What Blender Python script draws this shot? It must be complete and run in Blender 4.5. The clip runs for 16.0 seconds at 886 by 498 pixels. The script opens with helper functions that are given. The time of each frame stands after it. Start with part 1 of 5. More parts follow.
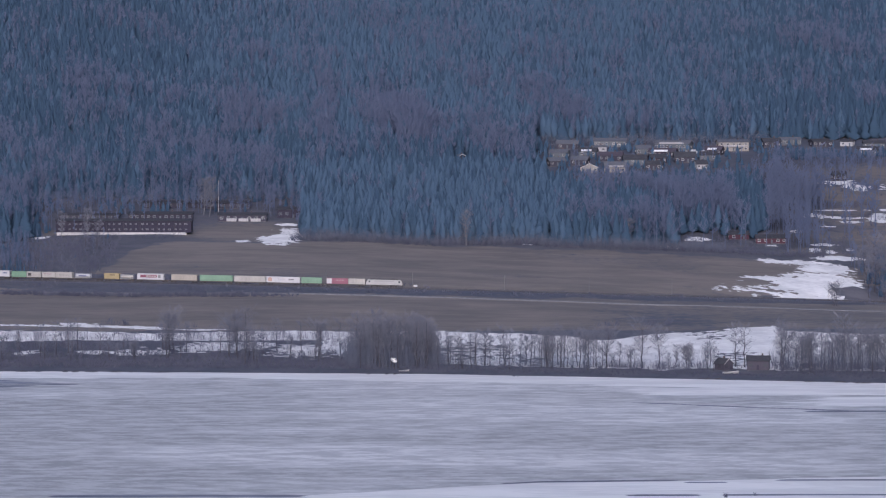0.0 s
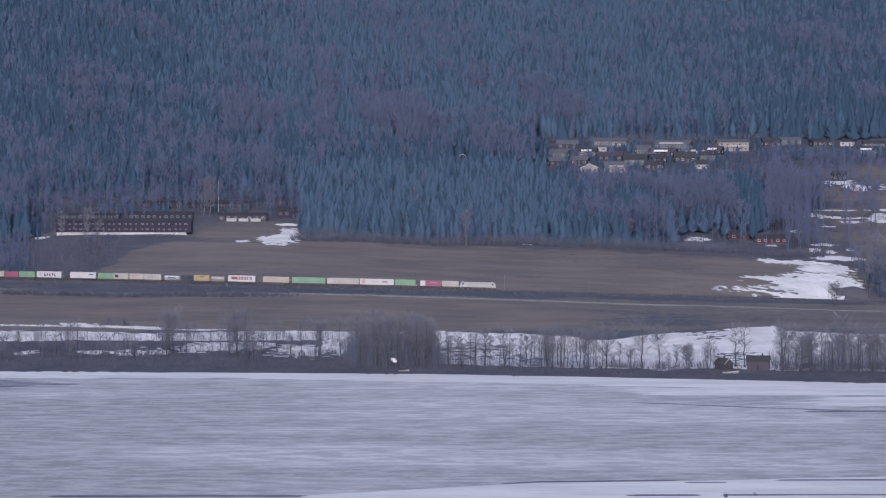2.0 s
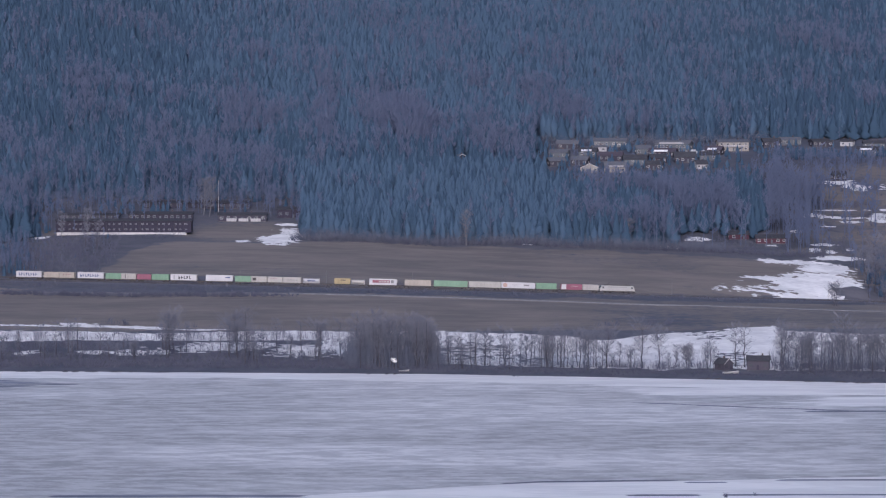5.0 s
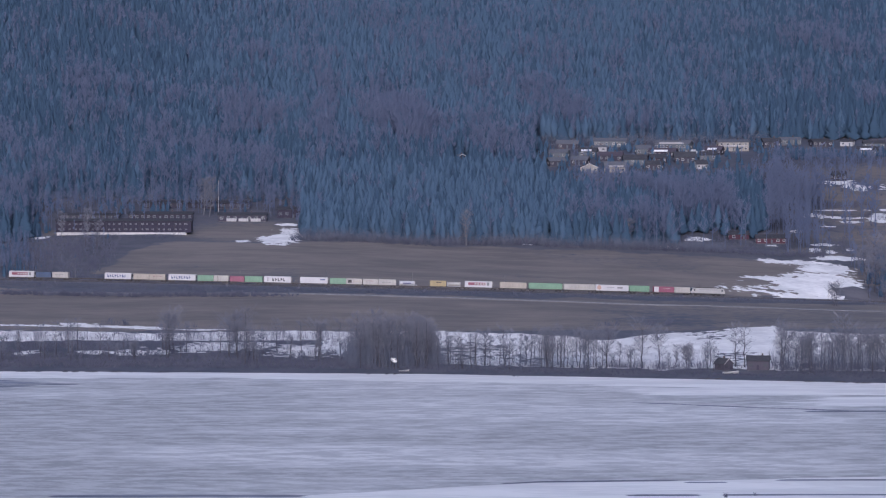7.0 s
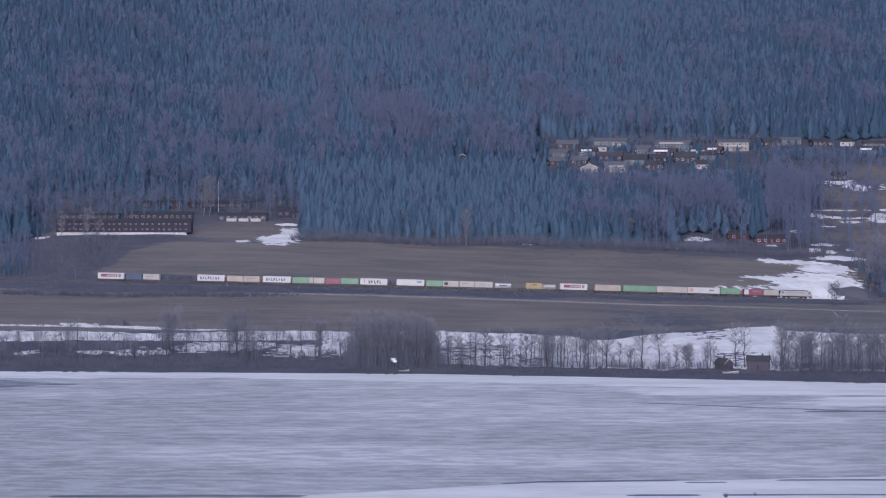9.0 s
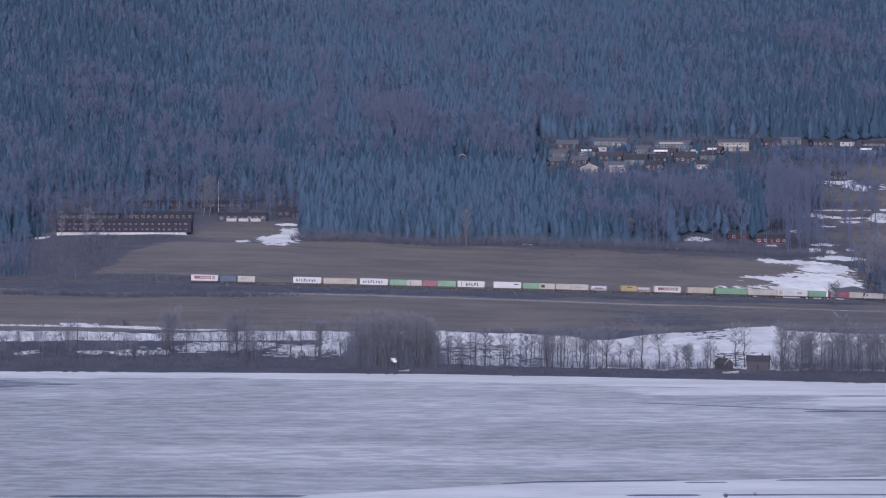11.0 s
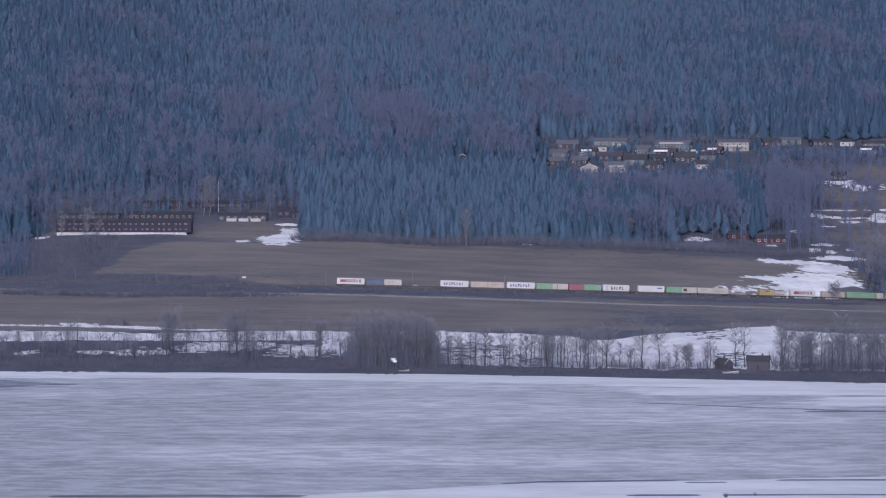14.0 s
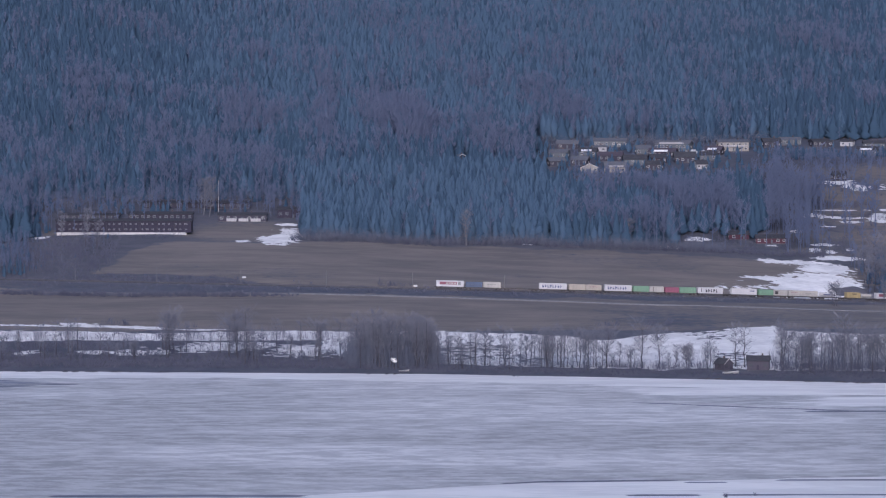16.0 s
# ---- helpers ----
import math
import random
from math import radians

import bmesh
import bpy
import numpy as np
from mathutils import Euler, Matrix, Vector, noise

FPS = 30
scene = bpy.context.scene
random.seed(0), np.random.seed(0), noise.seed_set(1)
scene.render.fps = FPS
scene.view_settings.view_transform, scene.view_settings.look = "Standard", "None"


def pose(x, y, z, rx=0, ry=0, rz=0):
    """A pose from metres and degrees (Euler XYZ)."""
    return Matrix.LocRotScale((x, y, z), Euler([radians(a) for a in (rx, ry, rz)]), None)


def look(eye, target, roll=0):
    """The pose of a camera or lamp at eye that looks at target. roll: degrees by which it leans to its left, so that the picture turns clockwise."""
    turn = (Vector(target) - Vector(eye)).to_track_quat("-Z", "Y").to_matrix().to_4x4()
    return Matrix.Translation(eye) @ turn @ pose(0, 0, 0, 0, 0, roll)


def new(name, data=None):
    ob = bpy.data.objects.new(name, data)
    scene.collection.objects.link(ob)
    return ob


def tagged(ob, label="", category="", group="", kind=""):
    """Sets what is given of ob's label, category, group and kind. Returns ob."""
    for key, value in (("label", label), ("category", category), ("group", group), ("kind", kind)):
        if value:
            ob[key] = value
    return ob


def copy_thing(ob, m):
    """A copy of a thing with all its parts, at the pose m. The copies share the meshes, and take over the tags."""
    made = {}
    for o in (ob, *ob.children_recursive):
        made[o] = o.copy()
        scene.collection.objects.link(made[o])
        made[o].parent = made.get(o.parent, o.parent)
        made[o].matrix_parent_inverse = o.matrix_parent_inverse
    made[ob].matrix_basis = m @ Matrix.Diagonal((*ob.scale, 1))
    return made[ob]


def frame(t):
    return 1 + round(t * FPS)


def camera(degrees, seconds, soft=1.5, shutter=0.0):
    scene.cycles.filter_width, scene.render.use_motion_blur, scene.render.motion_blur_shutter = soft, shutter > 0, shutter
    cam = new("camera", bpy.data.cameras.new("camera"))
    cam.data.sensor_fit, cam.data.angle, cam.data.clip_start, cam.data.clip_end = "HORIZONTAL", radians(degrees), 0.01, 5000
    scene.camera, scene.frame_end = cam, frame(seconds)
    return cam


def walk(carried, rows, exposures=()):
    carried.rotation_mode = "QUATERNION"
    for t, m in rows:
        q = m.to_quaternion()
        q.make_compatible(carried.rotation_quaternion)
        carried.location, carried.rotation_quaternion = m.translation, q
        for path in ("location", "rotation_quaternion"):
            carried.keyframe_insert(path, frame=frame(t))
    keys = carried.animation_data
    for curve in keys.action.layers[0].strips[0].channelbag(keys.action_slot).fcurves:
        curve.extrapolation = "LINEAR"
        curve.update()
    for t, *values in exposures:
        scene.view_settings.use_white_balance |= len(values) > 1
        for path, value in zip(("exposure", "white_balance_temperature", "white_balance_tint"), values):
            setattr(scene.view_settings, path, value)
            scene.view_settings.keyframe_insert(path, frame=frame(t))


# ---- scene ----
# ================= camera: a tripod on the opposite hillside =================
EYE_HEIGHT = 120.0
cam = camera(12.2, 16.0, soft=1.15)
view = pose(0, 0, EYE_HEIGHT, 90 - 2.217, 0, 0)
walk(cam, [(0.0, view), (16.0, view)], exposures=[(0.0, 0.12, 5850, 21), (4.0, 0.12, 5850, 21), (6.5, 0.12, 5650, 22), (16.0, 0.12, 5650, 22)])

# ================= light: a bright hazy spring sky, the sun veiled =================
world = bpy.data.worlds.new("sky")
scene.world = world
world.use_nodes = True
wn = world.node_tree.nodes
sky = wn.new("ShaderNodeTexSky")
sky.sky_type = "NISHITA"
sky.sun_disc = False
sky.sun_elevation, sky.sun_rotation = radians(21), radians(184)
sky.altitude, sky.air_density, sky.dust_density = 150, 0.9, 3.0
world.node_tree.links.new(sky.outputs["Color"], wn["Background"].inputs["Color"])
wn["Background"].inputs["Strength"].default_value = 0.105
sun_data = bpy.data.lights.new("sun", "SUN")
sun_data.energy, sun_data.angle, sun_data.color = 2.2, radians(30), (1.0, 0.975, 0.95)
sun = new("sun", sun_data)
sun.matrix_world = look((-65, -930, 358), (0, 0, 0))


# ================= materials =================
def material(name, dark, light, scale=1.0, rough=0.8, bump=0.3, metal=0.0, stretch=(1, 1, 1), grain=6.0, island=0.0, sheen=0.0, spread=0.0, leafy=False):
    """A surface between two tones, varied at a coarse and a fine scale; scale in patches per metre."""
    m = bpy.data.materials.new(name)
    m.use_nodes = True
    n, l = m.node_tree.nodes, m.node_tree.links
    bsdf = n["Principled BSDF"]
    geo = n.new("ShaderNodeTexCoord")
    mp = n.new("ShaderNodeMapping")
    mp.inputs["Scale"].default_value = stretch
    l.new(geo.outputs["Object"], mp.inputs["Vector"])
    a, b = n.new("ShaderNodeTexNoise"), n.new("ShaderNodeTexNoise")
    for tex, s in ((a, scale), (b, scale * grain)):
        tex.inputs["Scale"].default_value = s
        tex.inputs["Detail"].default_value = 4
        l.new(mp.outputs["Vector"], tex.inputs["Vector"])
    add = n.new("ShaderNodeMath")
    add.operation = "MULTIPLY_ADD"
    l.new(b.outputs["Fac"], add.inputs[0])
    add.inputs[1].default_value = 0.45
    l.new(a.outputs["Fac"], add.inputs[2])
    fac = n.new("ShaderNodeMapRange")
    fac.inputs["From Min"].default_value, fac.inputs["From Max"].default_value = 0.5, 0.95
    l.new(add.outputs[0], fac.inputs["Value"])
    out = fac.outputs["Result"]
    if island or spread:
        rnd = n.new("ShaderNodeNewGeometry") if island else n.new("ShaderNodeObjectInfo")
        mixf = n.new("ShaderNodeMix")
        mixf.inputs["Factor"].default_value = island or spread
        l.new(out, mixf.inputs["A"])
        l.new(rnd.outputs["Random Per Island" if island else "Random"], mixf.inputs["B"])
        out = mixf.outputs["Result"]
    mix = n.new("ShaderNodeMix")
    mix.data_type = "RGBA"
    mix.inputs["A"].default_value, mix.inputs["B"].default_value = (*dark, 1), (*light, 1)
    l.new(out, mix.inputs["Factor"])
    l.new(mix.outputs["Result"], bsdf.inputs["Base Color"])
    bsdf.inputs["Roughness"].default_value, bsdf.inputs["Metallic"].default_value = rough, metal
    bsdf.inputs["Specular IOR Level"].default_value = 0.2 if rough >= 0.8 else 0.5      # coarse, broken surfaces have little gloss
    # blue-tinted sheen lays a hazy veil over the foliage
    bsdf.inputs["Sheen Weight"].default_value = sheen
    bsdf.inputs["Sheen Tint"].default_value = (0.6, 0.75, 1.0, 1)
    if leafy:   # thin needles and twigs let part of the light through
        # needles point all ways; the normal is leaned sunward to flatten shading like haze
        true_n = n.new("ShaderNodeNewGeometry")
        lean = n.new("ShaderNodeVectorMath")
        lean.operation = "MULTIPLY_ADD"
        l.new(true_n.outputs["Normal"], lean.inputs[0])
        lean.inputs[1].default_value, lean.inputs[2].default_value = (0.15, 0.15, 0.15), (0.0, -0.75, 0.55)
        unit = n.new("ShaderNodeVectorMath")
        unit.operation = "NORMALIZE"
        l.new(lean.outputs[0], unit.inputs[0])
        l.new(unit.outputs[0], bsdf.inputs["Normal"])
        thin = n.new("ShaderNodeBsdfTranslucent")
        l.new(mix.outputs["Result"], thin.inputs["Color"])
        half = n.new("ShaderNodeMixShader")
        half.inputs["Fac"].default_value = 0.42
        l.new(bsdf.outputs["BSDF"], half.inputs[1])
        l.new(thin.outputs["BSDF"], half.inputs[2])
        l.new(half.outputs["Shader"], n["Material Output"].inputs["Surface"])
    if bump:
        bp = n.new("ShaderNodeBump")
        bp.inputs["Strength"].default_value, bp.inputs["Distance"].default_value = bump, 0.2 / max(scale, 0.2)
        l.new(add.outputs[0], bp.inputs["Height"])
        l.new(bp.outputs["Normal"], bsdf.inputs["Normal"])
    return m


def paint(name, colour, dirt=0.75, rough=0.55):
    return material(name, tuple(c * dirt for c in colour), colour, 0.7, rough, 0.05, stretch=(1, 1, 0.4))


# forest colours are lifted and blued by hand to stand for distance haze
HAZED_SPRUCE = material("hazed_spruce_needles", (0.055, 0.103, 0.170), (0.063, 0.113, 0.183), 0.15, 0.9, 0, island=0.15, sheen=0.3, leafy=True)
HAZED_PINE = material("hazed_pine_needles", (0.081, 0.140, 0.224), (0.091, 0.153, 0.239), 0.15, 0.9, 0, island=0.2, sheen=0.3, leafy=True)
HAZED_BARE = material("hazed_bare_twigs", (0.120, 0.151, 0.244), (0.152, 0.178, 0.270), 0.05, 0.9, 0, island=0.3, sheen=0.2, leafy=True)
# shore twigs and alder are lightened and blued, a haze veil in the colour
HAZED_TWIG = material("hazed_shore_twigs", (0.134, 0.142, 0.184), (0.186, 0.192, 0.232), 0.3, 0.9, 0, island=0.3)
HAZED_ALDER = material("hazed_alder_twigs", (0.108, 0.124, 0.176), (0.150, 0.163, 0.214), 0.3, 0.9, 0, island=0.25)
BARK = material("grey_bark", (0.045, 0.045, 0.06), (0.09, 0.088, 0.105), 1.5, 0.9, 0.4)
BIRCH_BARK = material("birch_bark", (0.11, 0.112, 0.13), (0.19, 0.19, 0.205), 1.2, 0.8, 0.3)
# scrub is blued in the same way for the haze
HAZED_SCRUB = material("shore_scrub", (0.078, 0.086, 0.126), (0.118, 0.122, 0.166), 0.2, 0.9, 0, island=0.6)
BALLAST = material("track_ballast", (0.06, 0.06, 0.07), (0.115, 0.112, 0.125), 0.6, 0.95, 0.5)
STEEL = material("rail_steel", (0.05, 0.046, 0.052), (0.085, 0.078, 0.085), 1.0, 0.8, 0.1)
UNDER = material("wagon_iron", (0.02, 0.02, 0.024), (0.07, 0.06, 0.06), 1.2, 0.7, 0.2)
ASPHALT = material("worn_asphalt", (0.15, 0.148, 0.16), (0.225, 0.22, 0.232), 0.5, 0.9, 0.3)
SLEEPER = material("concrete_sleeper", (0.10, 0.10, 0.107), (0.155, 0.152, 0.16), 2.0, 0.9, 0.2)
GALV = material("galvanised_steel", (0.13, 0.13, 0.14), (0.22, 0.22, 0.23), 2.0, 0.6, 0.1, 0.3)
# white, red, green and blue train paints are dulled to stand for haze
WHITE_BOX = paint("white_panels", (0.43, 0.43, 0.455), 0.86)
CREAM_BOX = paint("cream_panels", (0.34, 0.33, 0.315))
BEIGE_BOX = paint("beige_panels", (0.32, 0.29, 0.255))
GREEN_BOX = paint("hazed_green_panels", (0.145, 0.26, 0.18))
RED_BOX = paint("hazed_red_panels", (0.22, 0.07, 0.115))
BLUE_BOX = paint("hazed_blue_panels", (0.05, 0.078, 0.145))
OCHRE_BOX = paint("ochre_panels", (0.30, 0.24, 0.125))
LOUVRE = paint("grey_louvres", (0.25, 0.25, 0.255), 0.9)
LOCO_GREY = paint("locomotive_grey", (0.33, 0.33, 0.33), 0.85)
DARK_BLUE = paint("dark_blue_letters", (0.04, 0.06, 0.16))
BLACK = paint("black_letters", (0.03, 0.03, 0.035))
CRIMSON = paint("crimson_panel", (0.20, 0.055, 0.09))
ORANGE = paint("orange_disc", (0.36, 0.24, 0.2))
# red and brown boarding is blued in the colour itself, standing for haze
HAZED_WOOD_RED = material("hazed_red_boarding", (0.028, 0.027, 0.046), (0.042, 0.038, 0.058), 1.0, 0.85, 0.3, stretch=(3, 3, 0.5))
HAZED_WOOD_BROWN = material("hazed_brown_boarding", (0.037, 0.037, 0.057), (0.058, 0.055, 0.075), 1.0, 0.85, 0.3, stretch=(3, 3, 0.5))
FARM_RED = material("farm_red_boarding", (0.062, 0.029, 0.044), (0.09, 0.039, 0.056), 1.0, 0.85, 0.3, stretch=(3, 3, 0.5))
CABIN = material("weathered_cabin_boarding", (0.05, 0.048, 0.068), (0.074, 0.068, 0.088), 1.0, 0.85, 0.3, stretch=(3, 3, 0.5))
WOOD_WHITE = material("white_boarding", (0.28, 0.28, 0.30), (0.40, 0.40, 0.41), 1.0, 0.8, 0.2, stretch=(3, 3, 0.5))
WOOD_YELLOW = material("pale_yellow_boarding", (0.22, 0.21, 0.205), (0.31, 0.29, 0.275), 1.0, 0.8, 0.2, stretch=(3, 3, 0.5))
# grey-green boarding takes the same painted haze cast
HAZED_WOOD_GREY = material("hazed_grey_green_boarding", (0.08, 0.095, 0.115), (0.13, 0.145, 0.165), 1.0, 0.8, 0.2, stretch=(3, 3, 0.5))
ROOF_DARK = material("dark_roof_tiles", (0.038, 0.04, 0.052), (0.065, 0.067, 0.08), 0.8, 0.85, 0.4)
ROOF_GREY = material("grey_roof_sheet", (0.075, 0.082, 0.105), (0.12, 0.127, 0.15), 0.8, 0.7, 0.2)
# red-brown tiles with the blue of the haze mixed in
HAZED_ROOF_RED = material("hazed_red_brown_roof_tiles", (0.06, 0.054, 0.075), (0.085, 0.072, 0.092), 0.8, 0.85, 0.4)
CONCRETE = material("whitewashed_concrete", (0.36, 0.36, 0.38), (0.5, 0.5, 0.51), 0.6, 0.85, 0.2)
BRICK = material("chimney_brick", (0.08, 0.065, 0.07), (0.13, 0.10, 0.10), 2.0, 0.9, 0.4)
WHITE_TRIM = paint("white_trim", (0.5, 0.5, 0.52), 0.85)
GREY_TRIM = paint("grey_window_trim", (0.21, 0.22, 0.26), 0.8)
SNOW = material("old_snow", (0.6, 0.61, 0.64), (0.8, 0.81, 0.83), 0.4, 0.7, 0.3)
GLASS = material("window_glass", (0.05, 0.055, 0.065), (0.08, 0.085, 0.1), 0.5, 0.08, 0)
GELCOAT = paint("white_gelcoat", (0.62, 0.62, 0.62), 0.85, 0.35)


def blended(name, layers, attribute, scale, roughs, contrast=0.22):
    """Ground whose tones follow the cover weights of the sheet (snow, dry grass, bare soil), with ragged edges."""
    m = bpy.data.materials.new(name)
    m.use_nodes = True
    n, l = m.node_tree.nodes, m.node_tree.links
    bsdf = n["Principled BSDF"]
    pos = n.new("ShaderNodeTexCoord")
    att = n.new("ShaderNodeAttribute")
    att.attribute_name = attribute
    sep = n.new("ShaderNodeSeparateColor")
    l.new(att.outputs["Color"], sep.inputs["Color"])

    def grain(sc, stretch, detail=5):
        mp = n.new("ShaderNodeMapping")
        mp.inputs["Scale"].default_value = stretch
        l.new(pos.outputs["Object"], mp.inputs["Vector"])
        t = n.new("ShaderNodeTexNoise")
        t.inputs["Scale"].default_value, t.inputs["Detail"].default_value = sc, detail
        l.new(mp.outputs["Vector"], t.inputs["Vector"])
        return t.outputs["Fac"]

    def tone(dark, light, stretch, sc):
        both = n.new("ShaderNodeMath")
        both.operation = "MULTIPLY_ADD"
        l.new(grain(sc * 5, stretch), both.inputs[0])
        both.inputs[1].default_value = 0.5
        l.new(grain(sc, stretch), both.inputs[2])
        rng = n.new("ShaderNodeMapRange")
        rng.inputs["From Min"].default_value, rng.inputs["From Max"].default_value = 0.75 - contrast, 0.75 + contrast
        l.new(both.outputs[0], rng.inputs["Value"])
        mx = n.new("ShaderNodeMix")
        mx.data_type = "RGBA"
        mx.inputs["A"].default_value, mx.inputs["B"].default_value = (*dark, 1), (*light, 1)
        l.new(rng.outputs["Result"], mx.inputs["Factor"])
        return mx.outputs["Result"]

    base = tone(*layers[0])
    ragged = grain(scale[0], scale[1], 6)
    for channel, layer in zip(("Red", "Green", "Blue"), layers[1:]):
        s = n.new("ShaderNodeMath")
        s.operation = "MULTIPLY_ADD"
        l.new(ragged, s.inputs[0])
        s.inputs[1].default_value = scale[2]
        l.new(sep.outputs[channel], s.inputs[2])
        rng = n.new("ShaderNodeMapRange")
        rng.interpolation_type = "SMOOTHSTEP"
        rng.inputs["From Min"].default_value, rng.inputs["From Max"].default_value = 0.5 + scale[2] / 2 - layer[4], 0.5 + scale[2] / 2 + layer[4]
        l.new(s.outputs[0], rng.inputs["Value"])
        mx = n.new("ShaderNodeMix")
        mx.data_type = "RGBA"
        l.new(rng.outputs["Result"], mx.inputs["Factor"])
        l.new(base, mx.inputs["A"])
        l.new(tone(*layer[:4]), mx.inputs["B"])
        base = mx.outputs["Result"]
    l.new(base, bsdf.inputs["Base Color"])
    bsdf.inputs["Roughness"].default_value = roughs
    bp = n.new("ShaderNodeBump")
    bp.inputs["Strength"].default_value, bp.inputs["Distance"].default_value = 0.3, 0.4
    l.new(ragged, bp.inputs["Height"])
    l.new(bp.outputs["Normal"], bsdf.inputs["Normal"])
    return m


# layers: soil, then straw-coloured grass (red), dark heath (green), snow (blue); soil and heath blued for haze
GROUND = blended("spring_ground", [
    ((0.056, 0.066, 0.096), (0.09, 0.094, 0.126), (1, 1, 1), 0.05),
    ((0.128, 0.116, 0.114), (0.2, 0.175, 0.161), (0.5, 1.6, 1), 0.04, 0.3),
    ((0.064, 0.07, 0.094), (0.105, 0.104, 0.128), (0.6, 1.5, 1), 0.06, 0.25),
    ((0.665, 0.668, 0.685), (0.865, 0.865, 0.872), (1, 1, 1), 0.08, 0.06)], "cover", (0.45, (0.5, 0.5, 1), 1.25), 0.85, 0.16)
# layers: wind-swept grey ice (also the vignetted sides), packed snow (red), bright drifts (green), open cracks (blue)
ICE = blended("lake_ice", [
    ((0.335, 0.343, 0.358), (0.555, 0.562, 0.575), (0.6, 1, 1), 0.13),
    ((0.505, 0.512, 0.53), (0.765, 0.767, 0.775), (0.55, 1, 1), 0.11, 0.35),
    ((0.745, 0.747, 0.757), (0.885, 0.885, 0.885), (0.4, 1, 1), 0.05, 0.12),
    ((0.08, 0.09, 0.14), (0.20, 0.22, 0.29), (0.3, 1, 1), 0.05, 0.12)], "cover", (0.16, (0.3, 1, 1), 1.0), 0.6, 0.1)

# ================= the lie of the land =================
COLUMNS = np.array([-0.107, -0.0535, 0.0, 0.0535, 0.107])   # bearings as x / y
SHORE = (1758, 1751, 1738, 1714, 1687)


def across(values, q):
    """A smooth curve through five values at the five bearings."""
    return np.polyval(np.polyfit(COLUMNS, np.broadcast_to(np.asarray(values, float), 5), 4), np.clip(q, -0.112, 0.112))


PROFILE = [   # distance of a terrace edge and its height, at the five bearings
    (-400, 135), (0, 117.5), (480, -2), (560, -6), (1600, -6),
    (SHORE, 0), ([v + 8 for v in SHORE], 0.9), ([v + 30 for v in SHORE], (2.1, 2.6, 2.3, 2.7, 3.3)),
    (1890, (10.9, 10.4, 9.9, 10.2, 11.4)),
    ((2040, 2025, 2010, 2010, 2020), (20.7, 20.3, 18.8, 15.5, 11.4)),
    ((2083, 2055, 2050, 2067, 2110), (24.2, 22.9, 20.7, 16.9, 11.4)),
    (2230, (36.4, 38.5, 35.2, 32.4, 29.4)), (2290, (40.4, 42.6, 39.5, 37.9, 36.3)),
    (2600, (80.0, 81.7, 82.8, 84.2, 87.1)), (3300, 190.4), (4000, 303.0), (4400, 340.0), (5200, 345.0)]

# the railway: an arc of 571 m radius, straight beyond the bend
RAIL_U = np.linspace(-620, 620, 2481)
_head = radians(3) + 0.00175 * np.clip(RAIL_U, -260, 260)
RAIL_X = np.cumsum(np.cos(_head)) * 0.5
RAIL_Y = np.cumsum(np.sin(_head)) * 0.5
RAIL_X, RAIL_Y = RAIL_X - RAIL_X[1240], RAIL_Y - RAIL_Y[1240] + 2050
_c = np.clip(RAIL_U, -260, 260)
RAIL_Z = 7.2e-9 * _c ** 3 - 5.22e-5 * _c ** 2 - 0.02748 * _c + 21.03


def rail(u):
    """The top of the rails at u metres along the line: x, y, z, heading and grade in degrees."""
    x, y, z = (float(np.interp(u, RAIL_U, a)) for a in (RAIL_X, RAIL_Y, RAIL_Z))
    x2, y2, z2 = (float(np.interp(u + 2, RAIL_U, a)) for a in (RAIL_X, RAIL_Y, RAIL_Z))
    return x, y, z, math.degrees(math.atan2(y2 - y, x2 - x)), math.degrees(math.atan2(z2 - z, 2))


def smooth(a, b, v):
    t = np.clip((np.asarray(v, float) - a) / (b - a), 0, 1)
    return t * t * (3 - 2 * t)


_RNG = np.random.default_rng(5)
_WAVES = [(_RNG.normal(size=2) * f, _RNG.uniform(0, 6.3), 1 / f) for f in (0.4, 0.6, 1.0, 1.5, 2.2, 3.2, 4.8, 7) for _ in range(4)]


def ripple(x, y, size):
    """Soft uneven noise in about -1 to 1, with patches of that size."""
    total = sum(w * np.sin((k[0] * x + k[1] * y) * 3 / size + p) for k, p, w in _WAVES)
    return total / 7.0


def ground(x, y):
    """Height of the land."""
    x, y = np.atleast_1d(np.asarray(x, float)), np.atleast_1d(np.asarray(y, float))
    q = x / np.maximum(y, 400)
    ys = np.array([across(d, q) for d, _ in PROFILE])
    zs = np.array([across(h, q) for _, h in PROFILE])
    z = zs[0].copy()
    for i in range(len(PROFILE) - 1):
        t = np.clip((y - ys[i]) / (ys[i + 1] - ys[i]), 0, 1)
        z = np.where(y >= ys[i], zs[i] + (zs[i + 1] - zs[i]) * t, z)
    z = z + ripple(x, y, 90) * 0.5 * smooth(1760, 1900, y) + ripple(x, y, 25) * 0.12 * smooth(1700, 1750, y) + ripple(x, y, 300) * 5 * smooth(2500, 3100, y)
    z = z + 3.2 * np.exp(-((x - 212) / 9) ** 2 - ((y - 2122) / 6) ** 2)     # earth bank by the line
    ry = np.interp(x, RAIL_X, RAIL_Y)
    near = 1 - smooth(5, 22, np.abs(y - ry))
    return z + (np.interp(x, RAIL_X, RAIL_Z) - 0.75 - z) * near


def spot(x, y):
    return float(ground(x, y)[0])


